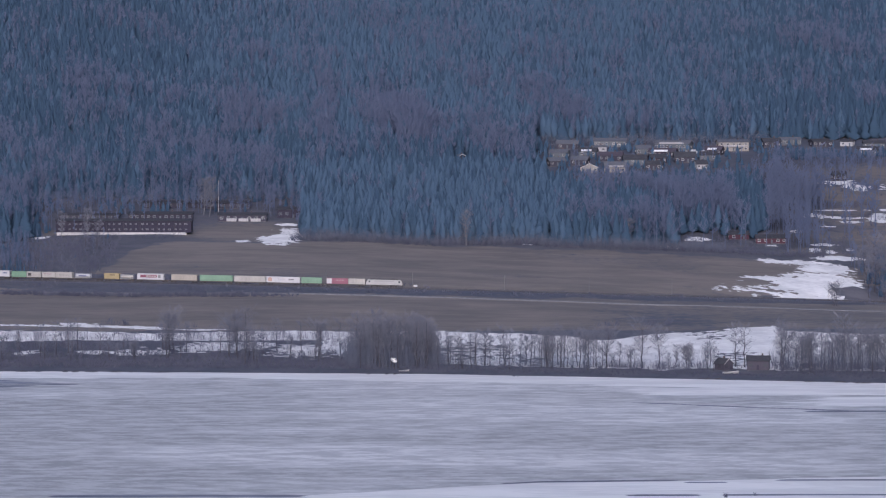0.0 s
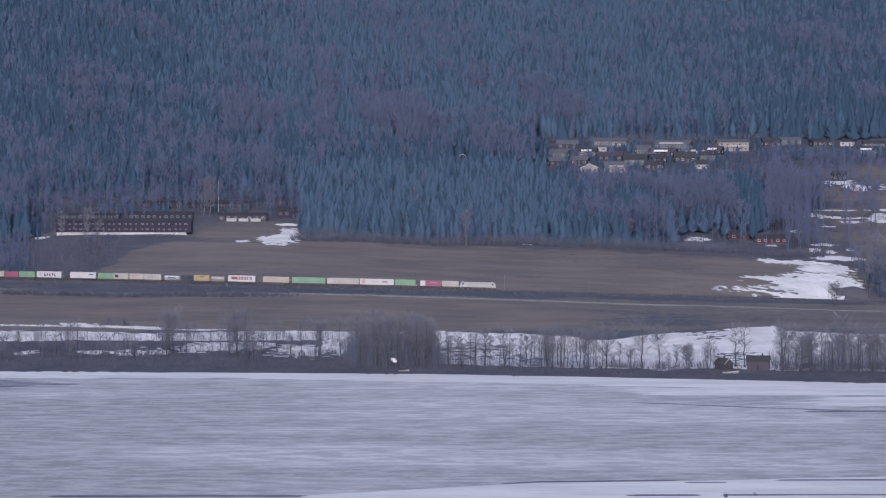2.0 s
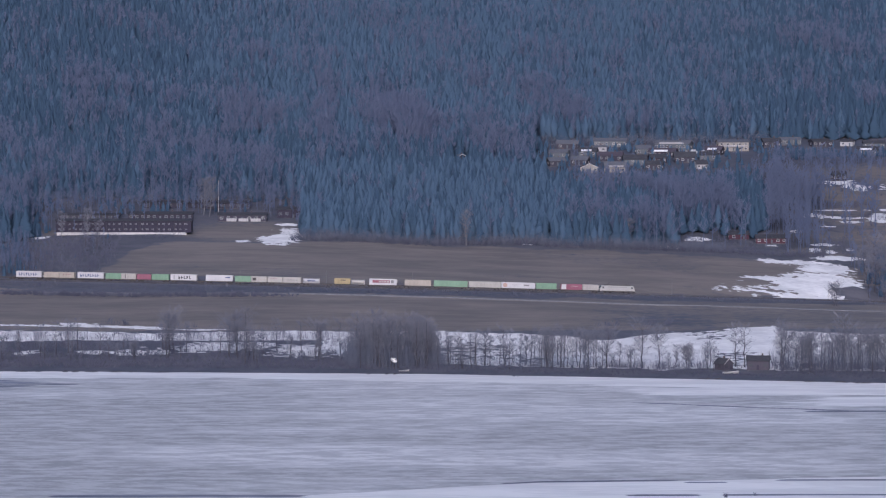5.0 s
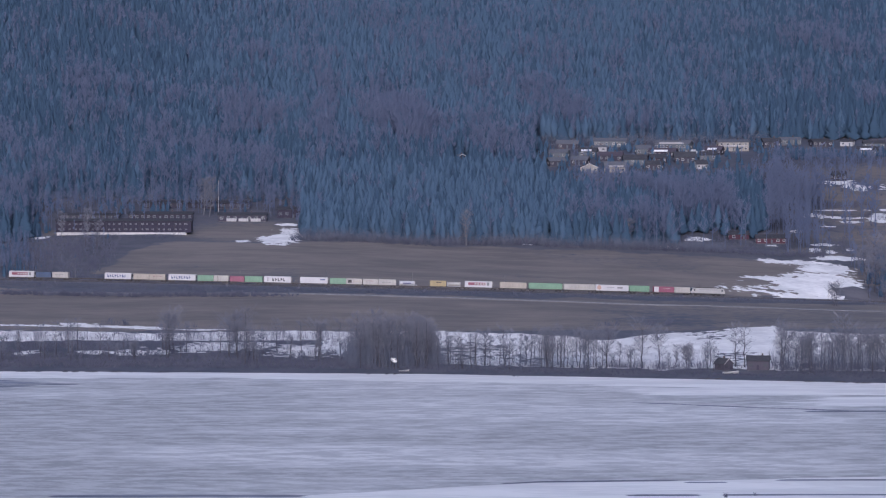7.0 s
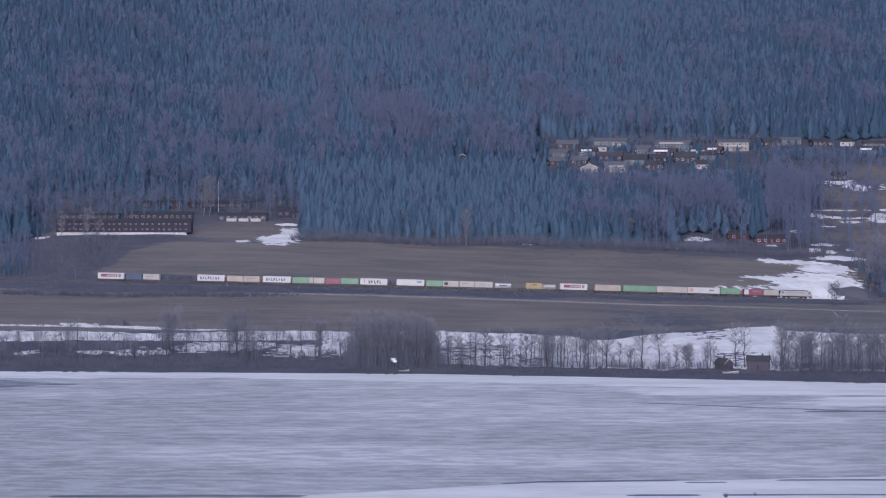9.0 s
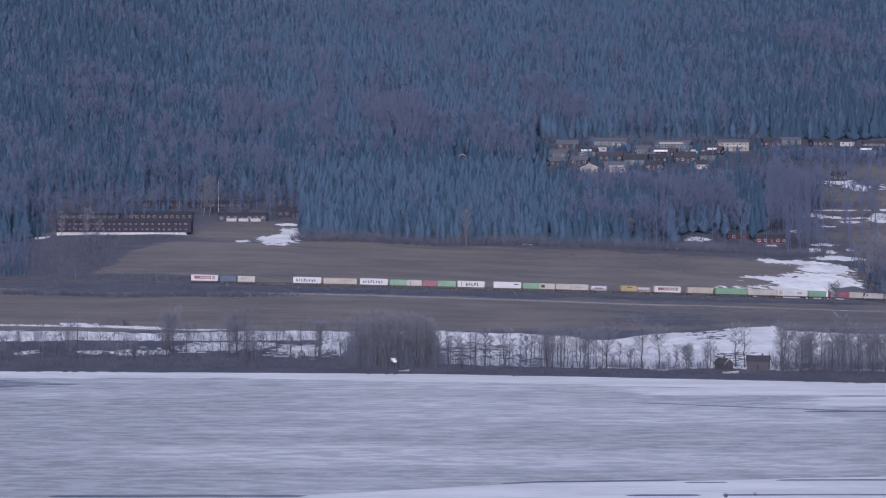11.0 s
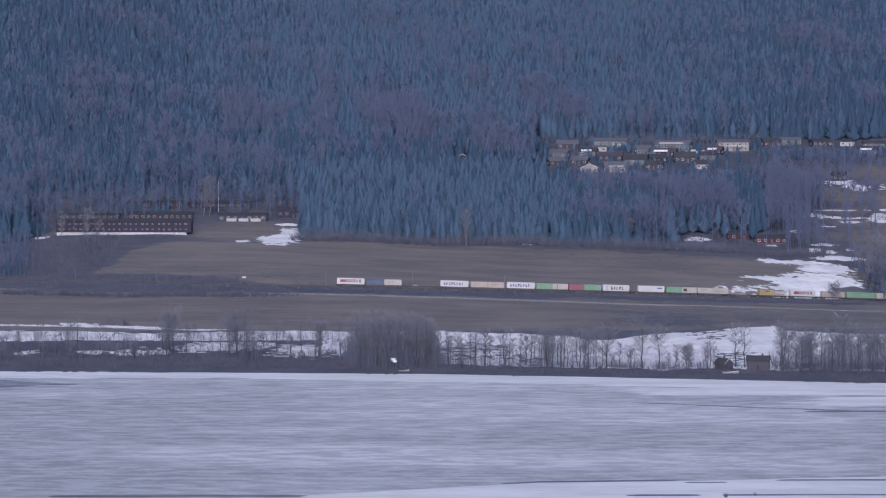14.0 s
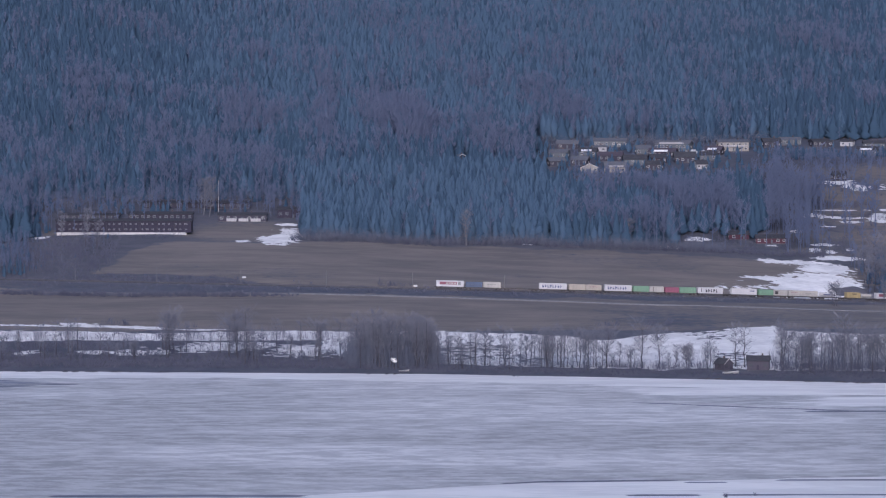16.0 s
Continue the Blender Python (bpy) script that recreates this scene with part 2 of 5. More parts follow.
# ================= small builders =================
def part(name, bm, mat, parent=None, label="", smooth_faces=False):
    """Links a bmesh (or mesh) as one object under its thing."""
    if isinstance(bm, bmesh.types.BMesh):
        me = bpy.data.meshes.new(name)
        bmesh.ops.recalc_face_normals(bm, faces=bm.faces)
        bm.to_mesh(me)
        bm.free()
        me.materials.append(mat)
        if smooth_faces:
            me.shade_smooth()
    else:
        me = bm
        if mat and not me.materials:
            me.materials.append(mat)
    ob = new(name, me)
    ob.parent = parent
    return tagged(ob, label)


def box(bm, x, y, z, sx, sy, sz, bevel=0.0):
    """A box with its centre at x, y and its foot at z."""
    made = bmesh.ops.create_cube(bm, size=1, matrix=Matrix.Translation((x, y, z + sz / 2)) @ Matrix.Diagonal((sx, sy, sz, 1)))
    if bevel:
        edges = {e for v in made["verts"] for e in v.link_edges}
        bmesh.ops.bevel(bm, geom=list(edges), offset=bevel, segments=1, affect="EDGES")
    return bm


def rod(bm, a, b, r0, r1=None, n=6, cap=True):
    a, b = Vector(a), Vector(b)
    turn = (b - a).to_track_quat("Z", "Y").to_matrix().to_4x4()
    bmesh.ops.create_cone(bm, cap_ends=cap, segments=n, radius1=r0, radius2=r0 if r1 is None else r1, depth=(b - a).length,
                          matrix=Matrix.Translation((a + b) / 2) @ turn)
    return bm


def extruded(bm, outline, axis_from, axis_to, axis="x"):
    """A prism with an outline in the other two axes."""
    def at(v, p):
        return (v, p[0], p[1]) if axis == "x" else (p[0], v, p[1])
    one = [bm.verts.new(at(axis_from, p)) for p in outline]
    two = [bm.verts.new(at(axis_to, p)) for p in outline]
    bm.faces.new(one)
    bm.faces.new(two[::-1])
    for i in range(len(outline)):
        j = (i + 1) % len(outline)
        bm.faces.new((one[i], two[i], two[j], one[j]))
    return bm


B = bmesh.new


def thing(name, label, category, m=None, group="", kind=""):
    ob = new(name)
    if m is not None:
        ob.matrix_world = m
    return tagged(ob, label, category, group, kind)


def joined(name, verts, faces, mats, index=None, smooth_faces=False):
    """One mesh from arrays of corners and triangles or quads."""
    me = bpy.data.meshes.new(name)
    verts, faces = np.asarray(verts, np.float32), np.asarray(faces, np.int32)
    k = faces.shape[1]
    me.vertices.add(len(verts))
    me.vertices.foreach_set("co", verts.ravel())
    me.loops.add(faces.size)
    me.loops.foreach_set("vertex_index", faces.ravel())
    me.polygons.add(len(faces))
    me.polygons.foreach_set("loop_start", np.arange(0, faces.size, k, dtype=np.int32))
    me.polygons.foreach_set("loop_total", np.full(len(faces), k, np.int32))
    for m in mats:
        me.materials.append(m)
    if index is not None:
        me.polygons.foreach_set("material_index", np.asarray(index, np.int32))
    me.update(calc_edges=True)
    me.validate()
    if smooth_faces:
        me.shade_smooth()
    return me


# ================= ground and lake =================
def sheet(name, xs, ys, height, cover, mat):
    gx, gy = np.meshgrid(xs, ys)
    gx, gy = gx.ravel(), gy.ravel()
    verts = np.stack([gx, gy, height(gx, gy)], 1)
    w, h = len(xs), len(ys)
    i = (np.arange(h - 1)[:, None] * w + np.arange(w - 1)[None]).ravel()
    me = joined(name, verts, np.stack([i, i + 1, i + w + 1, i + w], 1), [mat], smooth_faces=True)
    att = me.color_attributes.new("cover", "FLOAT_COLOR", "POINT")
    att.data.foreach_set("color", np.concatenate([cover(gx, gy), np.ones((len(gx), 1))], 1).astype(np.float32).ravel())
    return new(name, me)


def blob(x, y, cx, cy, rx, ry):
    """1 in the middle of a patch, 0.5 on its rim, less outside."""
    return 1 - 0.5 * np.sqrt(((x - cx) / rx) ** 2 + ((y - cy) / ry) ** 2)


def band(v, low, high, edge):
    return smooth(low - edge, low + edge, v) * (1 - smooth(high - edge, high + edge, v))


SNOW_FIELD = [   # centre and half widths of the drifts that are left beside the railway and on the western bank
    (175, 2208, 6, 5), (187, 2202, 12, 7), (199, 2184, 14, 14), (197, 2154, 16, 17), (191, 2122, 21, 19), (188, 2142, 18, 13), (154, 2130, 9, 3), (167, 2146, 12, 6), (160, 2104, 20, 7), (170, 2116, 24, 8), (203, 2138, 11, 22), (176, 2096, 20, 6),
    (-183, 1812, 6, 7), (-154, 1812, 6, 7), (-134, 1810, 11, 7), (-98, 1830, 20, 13), (-59, 1816, 15, 18), (-170, 1906, 7, 2.5), (-163, 1902, 4, 2), (-178, 1897, 32, 2.4), (-140, 1894, 20, 2.2), (-114, 1889, 18, 2.2)]
SNOW_HILL = [    # drifts at the wood's edge and in the yard of the terraces
    (-86, 2305, 5.5, 4), (-84, 2258, 7.2, 29), (-90, 2239, 6.8, 16), (-108, 2226, 4, 4.5), (-219, 2252, 4.5, 6),
    (141, 2284, 5.5, 8), (136, 2281, 3, 3), (122, 2246, 5, 6), (107, 2287, 1.5, 4), (117, 2297, 3, 2), (144, 2371, 3.5, 10), (176, 2362, 3, 3), (178, 2330, 2.2, 3), (179, 2262, 4, 3), (47, 2248, 3, 2.5)]
SNOW_SLOPE = [   # thin drifts left on the eastern slope
    (233, 2487, 10, 3.5), (235, 2460, 12, 4), (246, 2474, 5, 3), (246, 2443, 6, 9), (259, 2448, 5, 9), (223, 2372, 12, 2), (243, 2374, 3, 1.5), (254, 2374, 4, 2),
    (211, 2356, 5.5, 5), (224, 2350, 11, 3), (249, 2350, 6, 10), (217, 2325, 5, 2.5), (230, 2338, 5, 3), (208, 2268, 8, 5), (202, 2249, 2.5, 6), (210, 2242, 3, 5), (221, 2253, 3, 5), (212, 2220, 9, 4), (197, 2310, 3, 3)]
SNOW_GARDENS = [   # scraps between the houses of the village
    (120, 2512, 2.4, 4), (133, 2580, 6.2, 2), (149, 2580, 9.5, 3), (159, 2536, 1.6, 4.5), (157, 2508, 1.4, 6), (165, 2554, 2, 4), (168, 2572, 3, 2.5), (113, 2509, 1, 3), (86, 2584, 1.6, 2), (69, 2553, 2, 2), (69, 2534, 2.8, 3)]


def land_cover(x, y):
    q = x / np.maximum(y, 400)
    shore = across(SHORE, q)
    ry = np.interp(x, RAIL_X, RAIL_Y)
    n1, n2, n3 = ripple(x, y, 45), ripple(x + 900, y, 140), ripple(x, y + 500, 16)
    # dry grass between the shore strip and the wood
    top = np.interp(q, (-0.107, -0.085, -0.07, -0.03, 0.0, 0.013, 0.02, 0.05, 0.08, 0.107), (2090, 2110, 2215, 2232, 2228, 2236, 2240, 2222, 2212, 2200))
    straw = band(y + n1 * 4, 1885, 2400, 8) * (1 - smooth(top - 14, top + 14, y + n1 * 10 + n3 * 6))
    straw = straw * (1 - 0.8 * band(y - ry + n3 * 4 - 20 * (1 - smooth(-0.06, -0.035, q + n1 * 0.01)), -54, 9, 5) * smooth(-36, -32, y - ry + n3 * 4) * smooth(-0.12, -0.02, q + n2 * 0.02 + 0.06))
    straw = straw * (1 - 0.75 * band(y + n3 * 3, 2022, 2042, 5) * (1 - smooth(-0.085, -0.06, q + n1 * 0.01)))
    straw = straw * (1 - 0.5 * np.clip(blob(x, y, 95, 1925, 40, 30) + n3 * 0.2, 0, 1)) * (1 - 0.35 * smooth(0.3, 0.9, n2 + n3 * 0.3))
    hill = smooth(0.073, 0.086, q + n1 * 0.006) * band(y, 2225, 2520, 15)
    yard = np.clip(np.maximum(blob(x, y, -105, 2268, 34, 36), blob(x, y, -217, 2272, 7, 12)) * 1.3, 0, 1)
    straw = straw * (1 - np.clip(blob(x, y, 214, 2121, 22, 18) * 1.6, 0, 1))
    straw = np.maximum(straw, np.maximum(hill * (0.55 + 0.25 * n3), yard))
    heath = np.maximum(band(y, 2042, 2500, 30) * (1 - straw), band(y - shore, 18, 60, 10))
    # snow: the strip behind the shore trees, and the single drifts
    low = np.interp(q, (-0.107, -0.03, -0.026, 0.0, 0.107), (1851, 1848, 1798, 1764, 1716))
    high = np.interp(q, (-0.107, -0.066, -0.03, 0.0, 0.03, 0.036, 0.042, 0.05, 0.08, 0.083, 0.107), (1880, 1877, 1886, 1882, 1866, 1852, 1850, 1874, 1902, 1880, 1858))
    snow = band(y + n3 * (1.5 + 2.5 * smooth(-0.03, 0.0, q)), low, high, 6) * (1 - (0.15 + 0.3 * smooth(-0.03, 0.0, q)) * smooth(0.1, 0.8, n1 + 0.5 * n3))
    for cx, cy, rx, ry_ in SNOW_FIELD + SNOW_HILL + SNOW_SLOPE + SNOW_GARDENS:
        b = blob(x, y, cx, cy, rx * 1.15, ry_ * 1.2) + n3 * 0.14 + n1 * 0.08
        snow = np.maximum(snow, np.clip(0.5 + (b - 0.5) * 1.25, 0, 0.82))
    snow = snow * (1 - 0.26 * smooth(0.1, 0.6, ripple(x * 0.7, y * 1.2 + 60, 9) + 0.25) * band(y, 2085, 2215, 6) * (1 - 0.95 * smooth(172, 186, x + n3 * 6)))
    snow = np.where((np.abs(y - ry) < 5.5) | (blob(x, y, 214, 2121, 14, 12) > 0.5), 0, snow)
    return np.clip(np.stack([straw, heath * 0.8, snow], 1), 0, 1)


def lake_cover(x, y):
    q = x / np.maximum(y, 400)
    shore = across(SHORE, q)
    n1, n2 = ripple(x * 0.4, y, 30), ripple(x * 0.3, y + 300, 80)
    # less pack towards both sides darkens the ice, standing for vignetting
    pack = 0.58 + 0.24 * n1 + 0.22 * n2 - 0.62 * (1 - smooth(-0.12, -0.02, q + n2 * 0.02)) - 0.22 * smooth(0.075, 0.107, q + n2 * 0.02)
    rim = smooth(-60, -30, y - shore + n1 * 7)
    rim = np.maximum(rim, 0.85 * band(y + n1 * 5, 1618, 1662, 9) * smooth(0.03, 0.06, q + n1 * 0.01))
    rim = np.maximum(rim, 0.75 * band(y + n1 * 4, 1560, 1610, 9) * smooth(0.05, 0.09, q + n2 * 0.02))
    edge = np.interp(q, (-0.12, -0.06, -0.033, 0.0, 0.023, 0.054, 0.107), (1195, 1210, 1221, 1243, 1259, 1263, 1279))
    rim = np.maximum(rim, 1 - smooth(edge - 2, edge + 2, y + n1 * 1.0))
    crack = band(y - edge + n1 * 1.2, 0, 4.5, 1.2) * band(q, 0.014, 0.057, 0.006)
    crack = np.maximum(crack, 0.9 * band(y + n1 * 1.5, 1257, 1261, 1.0) * band(q, 0.0585, 0.0685, 0.002))
    crack = np.maximum(crack, 0.9 * band(y + n1 * 1.5, 1264, 1269, 1.2) * smooth(0.078, 0.084, q))
    crack = np.maximum(crack, 0.7 * band(y + n1 * 3 + (q - 0.04) * 790, 1585.5, 1590.5, 1.5) * smooth(0.036, 0.05, q))
    crack = np.maximum(crack, band(y + n1 * 1.5, 1218, 1222.5, 1.2) * np.maximum(band(q, 0.0445, 0.062, 0.003), smooth(0.066, 0.069, q)))
    crack = np.maximum(crack, band(y + n1 * 1.5 + 60 * np.abs(q + 0.058), 1217, 1224, 1.2) * band(q, -0.095, -0.033, 0.008))
    crack = np.maximum(crack, band(y + n1 * 2, 1535, 1542.5, 1.5) * smooth(0.083, 0.092, q))
    crack = np.maximum(crack, 0.5 * (1 - smooth(0.6, 1.2, np.abs(y + n1 * 3 - 1682) / np.maximum(30 * np.clip((-0.0845 - q) / 0.0225, 0, 1), 0.5))))
    return np.clip(np.stack([pack, rim, crack], 1), 0, 1)


def build_ground():
    xs = np.concatenate([np.arange(-1500, -480, 60), np.arange(-480, -280, 12), np.arange(-280, 280, 2), np.arange(280, 480, 12), np.arange(480, 1501, 60)])
    ys = np.concatenate([np.arange(-400, 1660, 60), np.arange(1660, 2420, 4), np.arange(2420, 5001, 20)])
    tagged(sheet("ground", xs, ys, ground, land_cover, GROUND), "lakeside land with dry grass, heath and melting snow", "ground", kind="structure")
    xs = np.concatenate([np.arange(-1500, -260, 62), np.arange(-260, 260, 3), np.arange(260, 1501, 62)])
    ys = np.concatenate([np.arange(470, 1190, 40), np.arange(1190, 1780, 1.5), [1790, 1810]])
    tagged(sheet("water", xs, ys, lambda x, y: np.zeros_like(x), lake_cover, ICE), "frozen lake with wind-swept snow and grey ice", "lake", kind="structure")


build_ground()


# ================= railway line and road =================
def ribbon(name, xs, ys, zs, offsets, heights, mat):
    """A strip of given cross-section along a line."""
    t = np.stack([np.gradient(xs), np.gradient(ys)], 1)
    t /= np.linalg.norm(t, axis=1)[:, None]
    rows = [np.stack([xs - t[:, 1] * o, ys + t[:, 0] * o, zs + h], 1) for o, h in zip(offsets, heights)]
    n, k = len(xs), len(offsets)
    verts = np.stack(rows, 1).reshape(-1, 3)
    i = (np.arange(n - 1)[:, None] * k + np.arange(k - 1)[None]).ravel()
    return joined(name, verts, np.stack([i, i + k, i + k + 1, i + 1], 1), [mat])


def build_railway():
    s = slice(200, 2281, 4)
    line = RAIL_X[s], RAIL_Y[s], RAIL_Z[s]
    track = thing("railway_track", "single railway track on a low ballast bed", "railway track", kind="structure")
    part("ballast", ribbon("ballast", *line, (-4.2, -2.0, 2.0, 4.2), (-1.6, -0.22, -0.22, -1.6), BALLAST), None, track)
    for side in (-0.75, 0.75):
        part("rail", ribbon("rail", *line, (side - 0.07, side - 0.035, side + 0.035, side + 0.07), (-0.16, 0, 0, -0.16), STEEL), None, track)
    verts, faces = [], []
    corner = np.array([(a, b, c) for c in (-0.26, -0.1) for a, b in ((-0.13, -1.3), (0.13, -1.3), (0.13, 1.3), (-0.13, 1.3))])
    quads = np.array([(4, 5, 6, 7), (0, 1, 5, 4), (1, 2, 6, 5), (2, 3, 7, 6), (3, 0, 4, 7)])
    for k, u in enumerate(np.arange(-300, 300, 0.65)):
        x, y, z, head, _ = rail(u)
        c_, s_ = math.cos(radians(head)), math.sin(radians(head))
        verts.append(corner @ np.array([[c_, s_, 0], [-s_, c_, 0], [0, 0, 1]]) + (x, y, z))
        faces.append(quads + 8 * k)
    part("sleepers", joined("sleepers", np.concatenate(verts), np.concatenate(faces), [SLEEPER]), None, track)["kind"] = "stuff"


def build_road():
    x = np.arange(-420, 421, 3.0)
    y = across((2032, 2022, 2010, 2008, 2016), x / 2015) + 0 * x
    z = ground(x, y)
    z = np.convolve(np.pad(z, 8, "edge"), np.ones(17) / 17, "valid") + 0.35
    tagged(new("road", ribbon("road", x, y, z, (-4.2, -2.6, 2.6, 4.2), (-1.2, 0, 0, -1.2), ASPHALT)), "narrow grey country road across the field", "road", kind="structure")


build_railway()
build_road()


def mast_at(u):
    mast = thing("catenary_mast", "slim grey steel catenary mast beside the railway", "mast", group="masts along the railway")
    bm = B()
    rod(bm, (0, 0, -0.8), (0, 0, 7.6), 0.13, 0.09, 8)
    part("post", bm, GALV, mast)
    bm = B()
    rod(bm, (0, 0, 6.6), (0, -3.1, 6.9), 0.05, n=5)
    rod(bm, (0, 0, 5.6), (0, -3.0, 5.6), 0.04, n=5)
    rod(bm, (0, 0, 5.7), (0, -2.6, 6.8), 0.03, n=5)
    part("bracket", bm, GALV, mast)
    bm = B()
    box(bm, 0, 0, -1.2, 0.7, 0.7, 0.6, 0.05)
    part("foundation", bm, CONCRETE, mast)
    x, y, z, head, _ = rail(u)
    mast.matrix_world = pose(x, y, z, 0, 0, head) @ pose(0, 3.3, -0.3)
    return mast


MAST = mast_at(-230)
for u_mast in range(-187, 280, 43):
    x_, y_, z_, head_, _ = rail(u_mast + (u_mast > 0) * 3)
    copy_thing(MAST, pose(x_, y_, z_, 0, 0, head_) @ pose(0, 3.3, -0.3))


# ================= woods =================
def crown_shape(rng, rings, seg, foot, belly, wide, shag):
    """A conifer one metre high: a closed ragged crown, widest at belly, over a thin stem, as corners and triangles."""
    v, f = [], []
    for j in range(3):
        a = 2.094 * j
        v += [(0.011 * math.cos(a), 0.011 * math.sin(a), 0), (0.008 * math.cos(a), 0.008 * math.sin(a), foot + 0.1)]
    f += [(0, 2, 3), (0, 3, 1), (2, 4, 5), (2, 5, 3), (4, 0, 1), (4, 1, 5)]
    lobe = rng.uniform(0.75, 1.2, seg)
    start = len(v)
    for k in range(rings):
        t = k / (rings - 1)
        z = foot + (0.985 - foot) * t
        r = wide * ((0.45 + 0.55 * t / belly) if t < belly else ((1 - t) / (1 - belly)) ** 0.95 + 0.03)
        for j in range(seg):
            a = 6.283 * (j + 0.5 * (k % 2) + rng.uniform(-0.2, 0.2)) / seg
            rr = r * lobe[j] * rng.uniform(1 - shag, 1 + shag) * (1.12 if k % 2 else 0.9)
            v.append((rr * math.cos(a), rr * math.sin(a), z + rng.uniform(-0.25, 0.25) / rings))
    for k in range(rings - 1):
        for j in range(seg):
            p, q = start + k * seg + j, start + k * seg + (j + 1) % seg
            f += [(p, q, q + seg), (p, q + seg, p + seg)]
    v.append((0, 0, 1.0))
    top = start + (rings - 1) * seg
    f += [(len(v) - 1, top + j, top + (j + 1) % seg) for j in range(seg)]
    return np.array(v), np.array(f)


def sliver(v, f, a, b, w, rng):
    """A thin tapering twig."""
    d = np.cross(b - a, rng.normal(size=3))
    d = d / (np.linalg.norm(d) + 1e-9) * w
    n = len(v)
    v += [a - d, a + d, b]
    f.append((n, n + 1, n + 2))


def bare_shape(rng, limbs=12, twigs=5, spread=0.17):
    """A leafless broad-leaved tree one metre high."""
    v, f = [], []
    lean = rng.normal(0, 0.02, 2)
    tip = np.array((lean[0], lean[1], 1.0))
    for j in range(3):
        a = 2.094 * j
        v += [np.array((0.011 * math.cos(a), 0.011 * math.sin(a), 0)), tip * 0.95 + np.array((0.002 * math.cos(a), 0.002 * math.sin(a), 0))]
    f += [(0, 2, 3), (0, 3, 1), (2, 4, 5), (2, 5, 3), (4, 0, 1), (4, 1, 5)]
    for k in range(limbs):
        t = rng.uniform(0.28, 0.92)
        a = rng.uniform(0, 6.283)
        start = tip * t
        reach = spread * (1.15 - t) * 1.6 * rng.uniform(0.5, 1.1)
        end = start + np.array((math.cos(a) * reach, math.sin(a) * reach, rng.uniform(0.1, 0.26) * (1.2 - t)))
        sliver(v, f, start, end, 0.008, rng)
        for i in range(twigs):
            s = start + (end - start) * rng.uniform(0.3, 1)
            e = s + rng.normal(0, 1, 3) * (0.04, 0.04, 0.035) + (0, 0, 0.07)
            sliver(v, f, s, e, 0.010, rng)
    return np.array(v), np.array(f)


def planted(name, shapes, x, y, h, mat, rng, wide=1.0, sink=0.2):
    """Many trees of a few shapes, joined into one wood."""
    z = ground(x, y) - sink
    kind = rng.integers(0, len(shapes), len(x))
    V, F, n = [], [], 0
    for k, (sv, sf) in enumerate(shapes):
        i = np.where(kind == k)[0]
        if not len(i):
            continue
        a = rng.uniform(0, 6.283, len(i))
        w = h[i] * wide * rng.uniform(0.8, 1.25, len(i))
        px = sv[None, :, 0] * np.cos(a)[:, None] - sv[None, :, 1] * np.sin(a)[:, None]
        py = sv[None, :, 0] * np.sin(a)[:, None] + sv[None, :, 1] * np.cos(a)[:, None]
        p = np.stack([x[i][:, None] + px * w[:, None], y[i][:, None] + py * w[:, None], z[i][:, None] + sv[None, :, 2] * h[i][:, None]], 2)
        V.append(p.reshape(-1, 3))
        F.append((sf[None] + (np.arange(len(i)) * len(sv))[:, None, None] + n).reshape(-1, 3))
        n += p.shape[0] * p.shape[1]
    return new(name, joined(name, np.concatenate(V), np.concatenate(F), [mat]))


def clearing(x, y):
    """1 where no wood grows: fields, settlements, railway."""
    q = x / y
    n = ripple(x, y, 40)
    edge = np.interp(q, (-0.12, -0.1, -0.088, -0.07, -0.036, -0.033, 0.0, 0.012, 0.02, 0.03, 0.05, 0.08, 0.107, 0.13),
                     (2085, 2100, 2140, 2300, 2300, 2236, 2234, 2246, 2252, 2240, 2236, 2228, 2225, 2190))
    c = 1 - smooth(edge, edge + 8, y + n * 4)
    settle = (0.55 + 0.4 * (1 - smooth(2322, 2338, y))) * band(q, -0.097, -0.034, 0.003) * (1 - smooth(2385, 2400, y))
    village = 0.76 * band(q, 0.024, 0.078, 0.003) * band(y, 2478, 2612, 8)
    east = band(q, 0.079, 0.2, 0.003) * band(y, 2560, 2612, 8)
    hill = smooth(0.078, 0.088, q + n * 0.008) * (1 - smooth(2490, 2530, y))
    homes = band(q, 0.055, 0.085, 0.004) * band(y, 2225, 2300, 8)
    lone = 1.0 * (np.abs(x - 11) < 6) * (np.abs(y - 2522) < 22)
    rail_gap = 1 - smooth(12, 16, np.abs(y - np.interp(x, RAIL_X, RAIL_Y)))
    return np.max([c, settle, village, 0.97 * east, 0.95 * hill, 0.95 * homes, lone, rail_gap], 0)


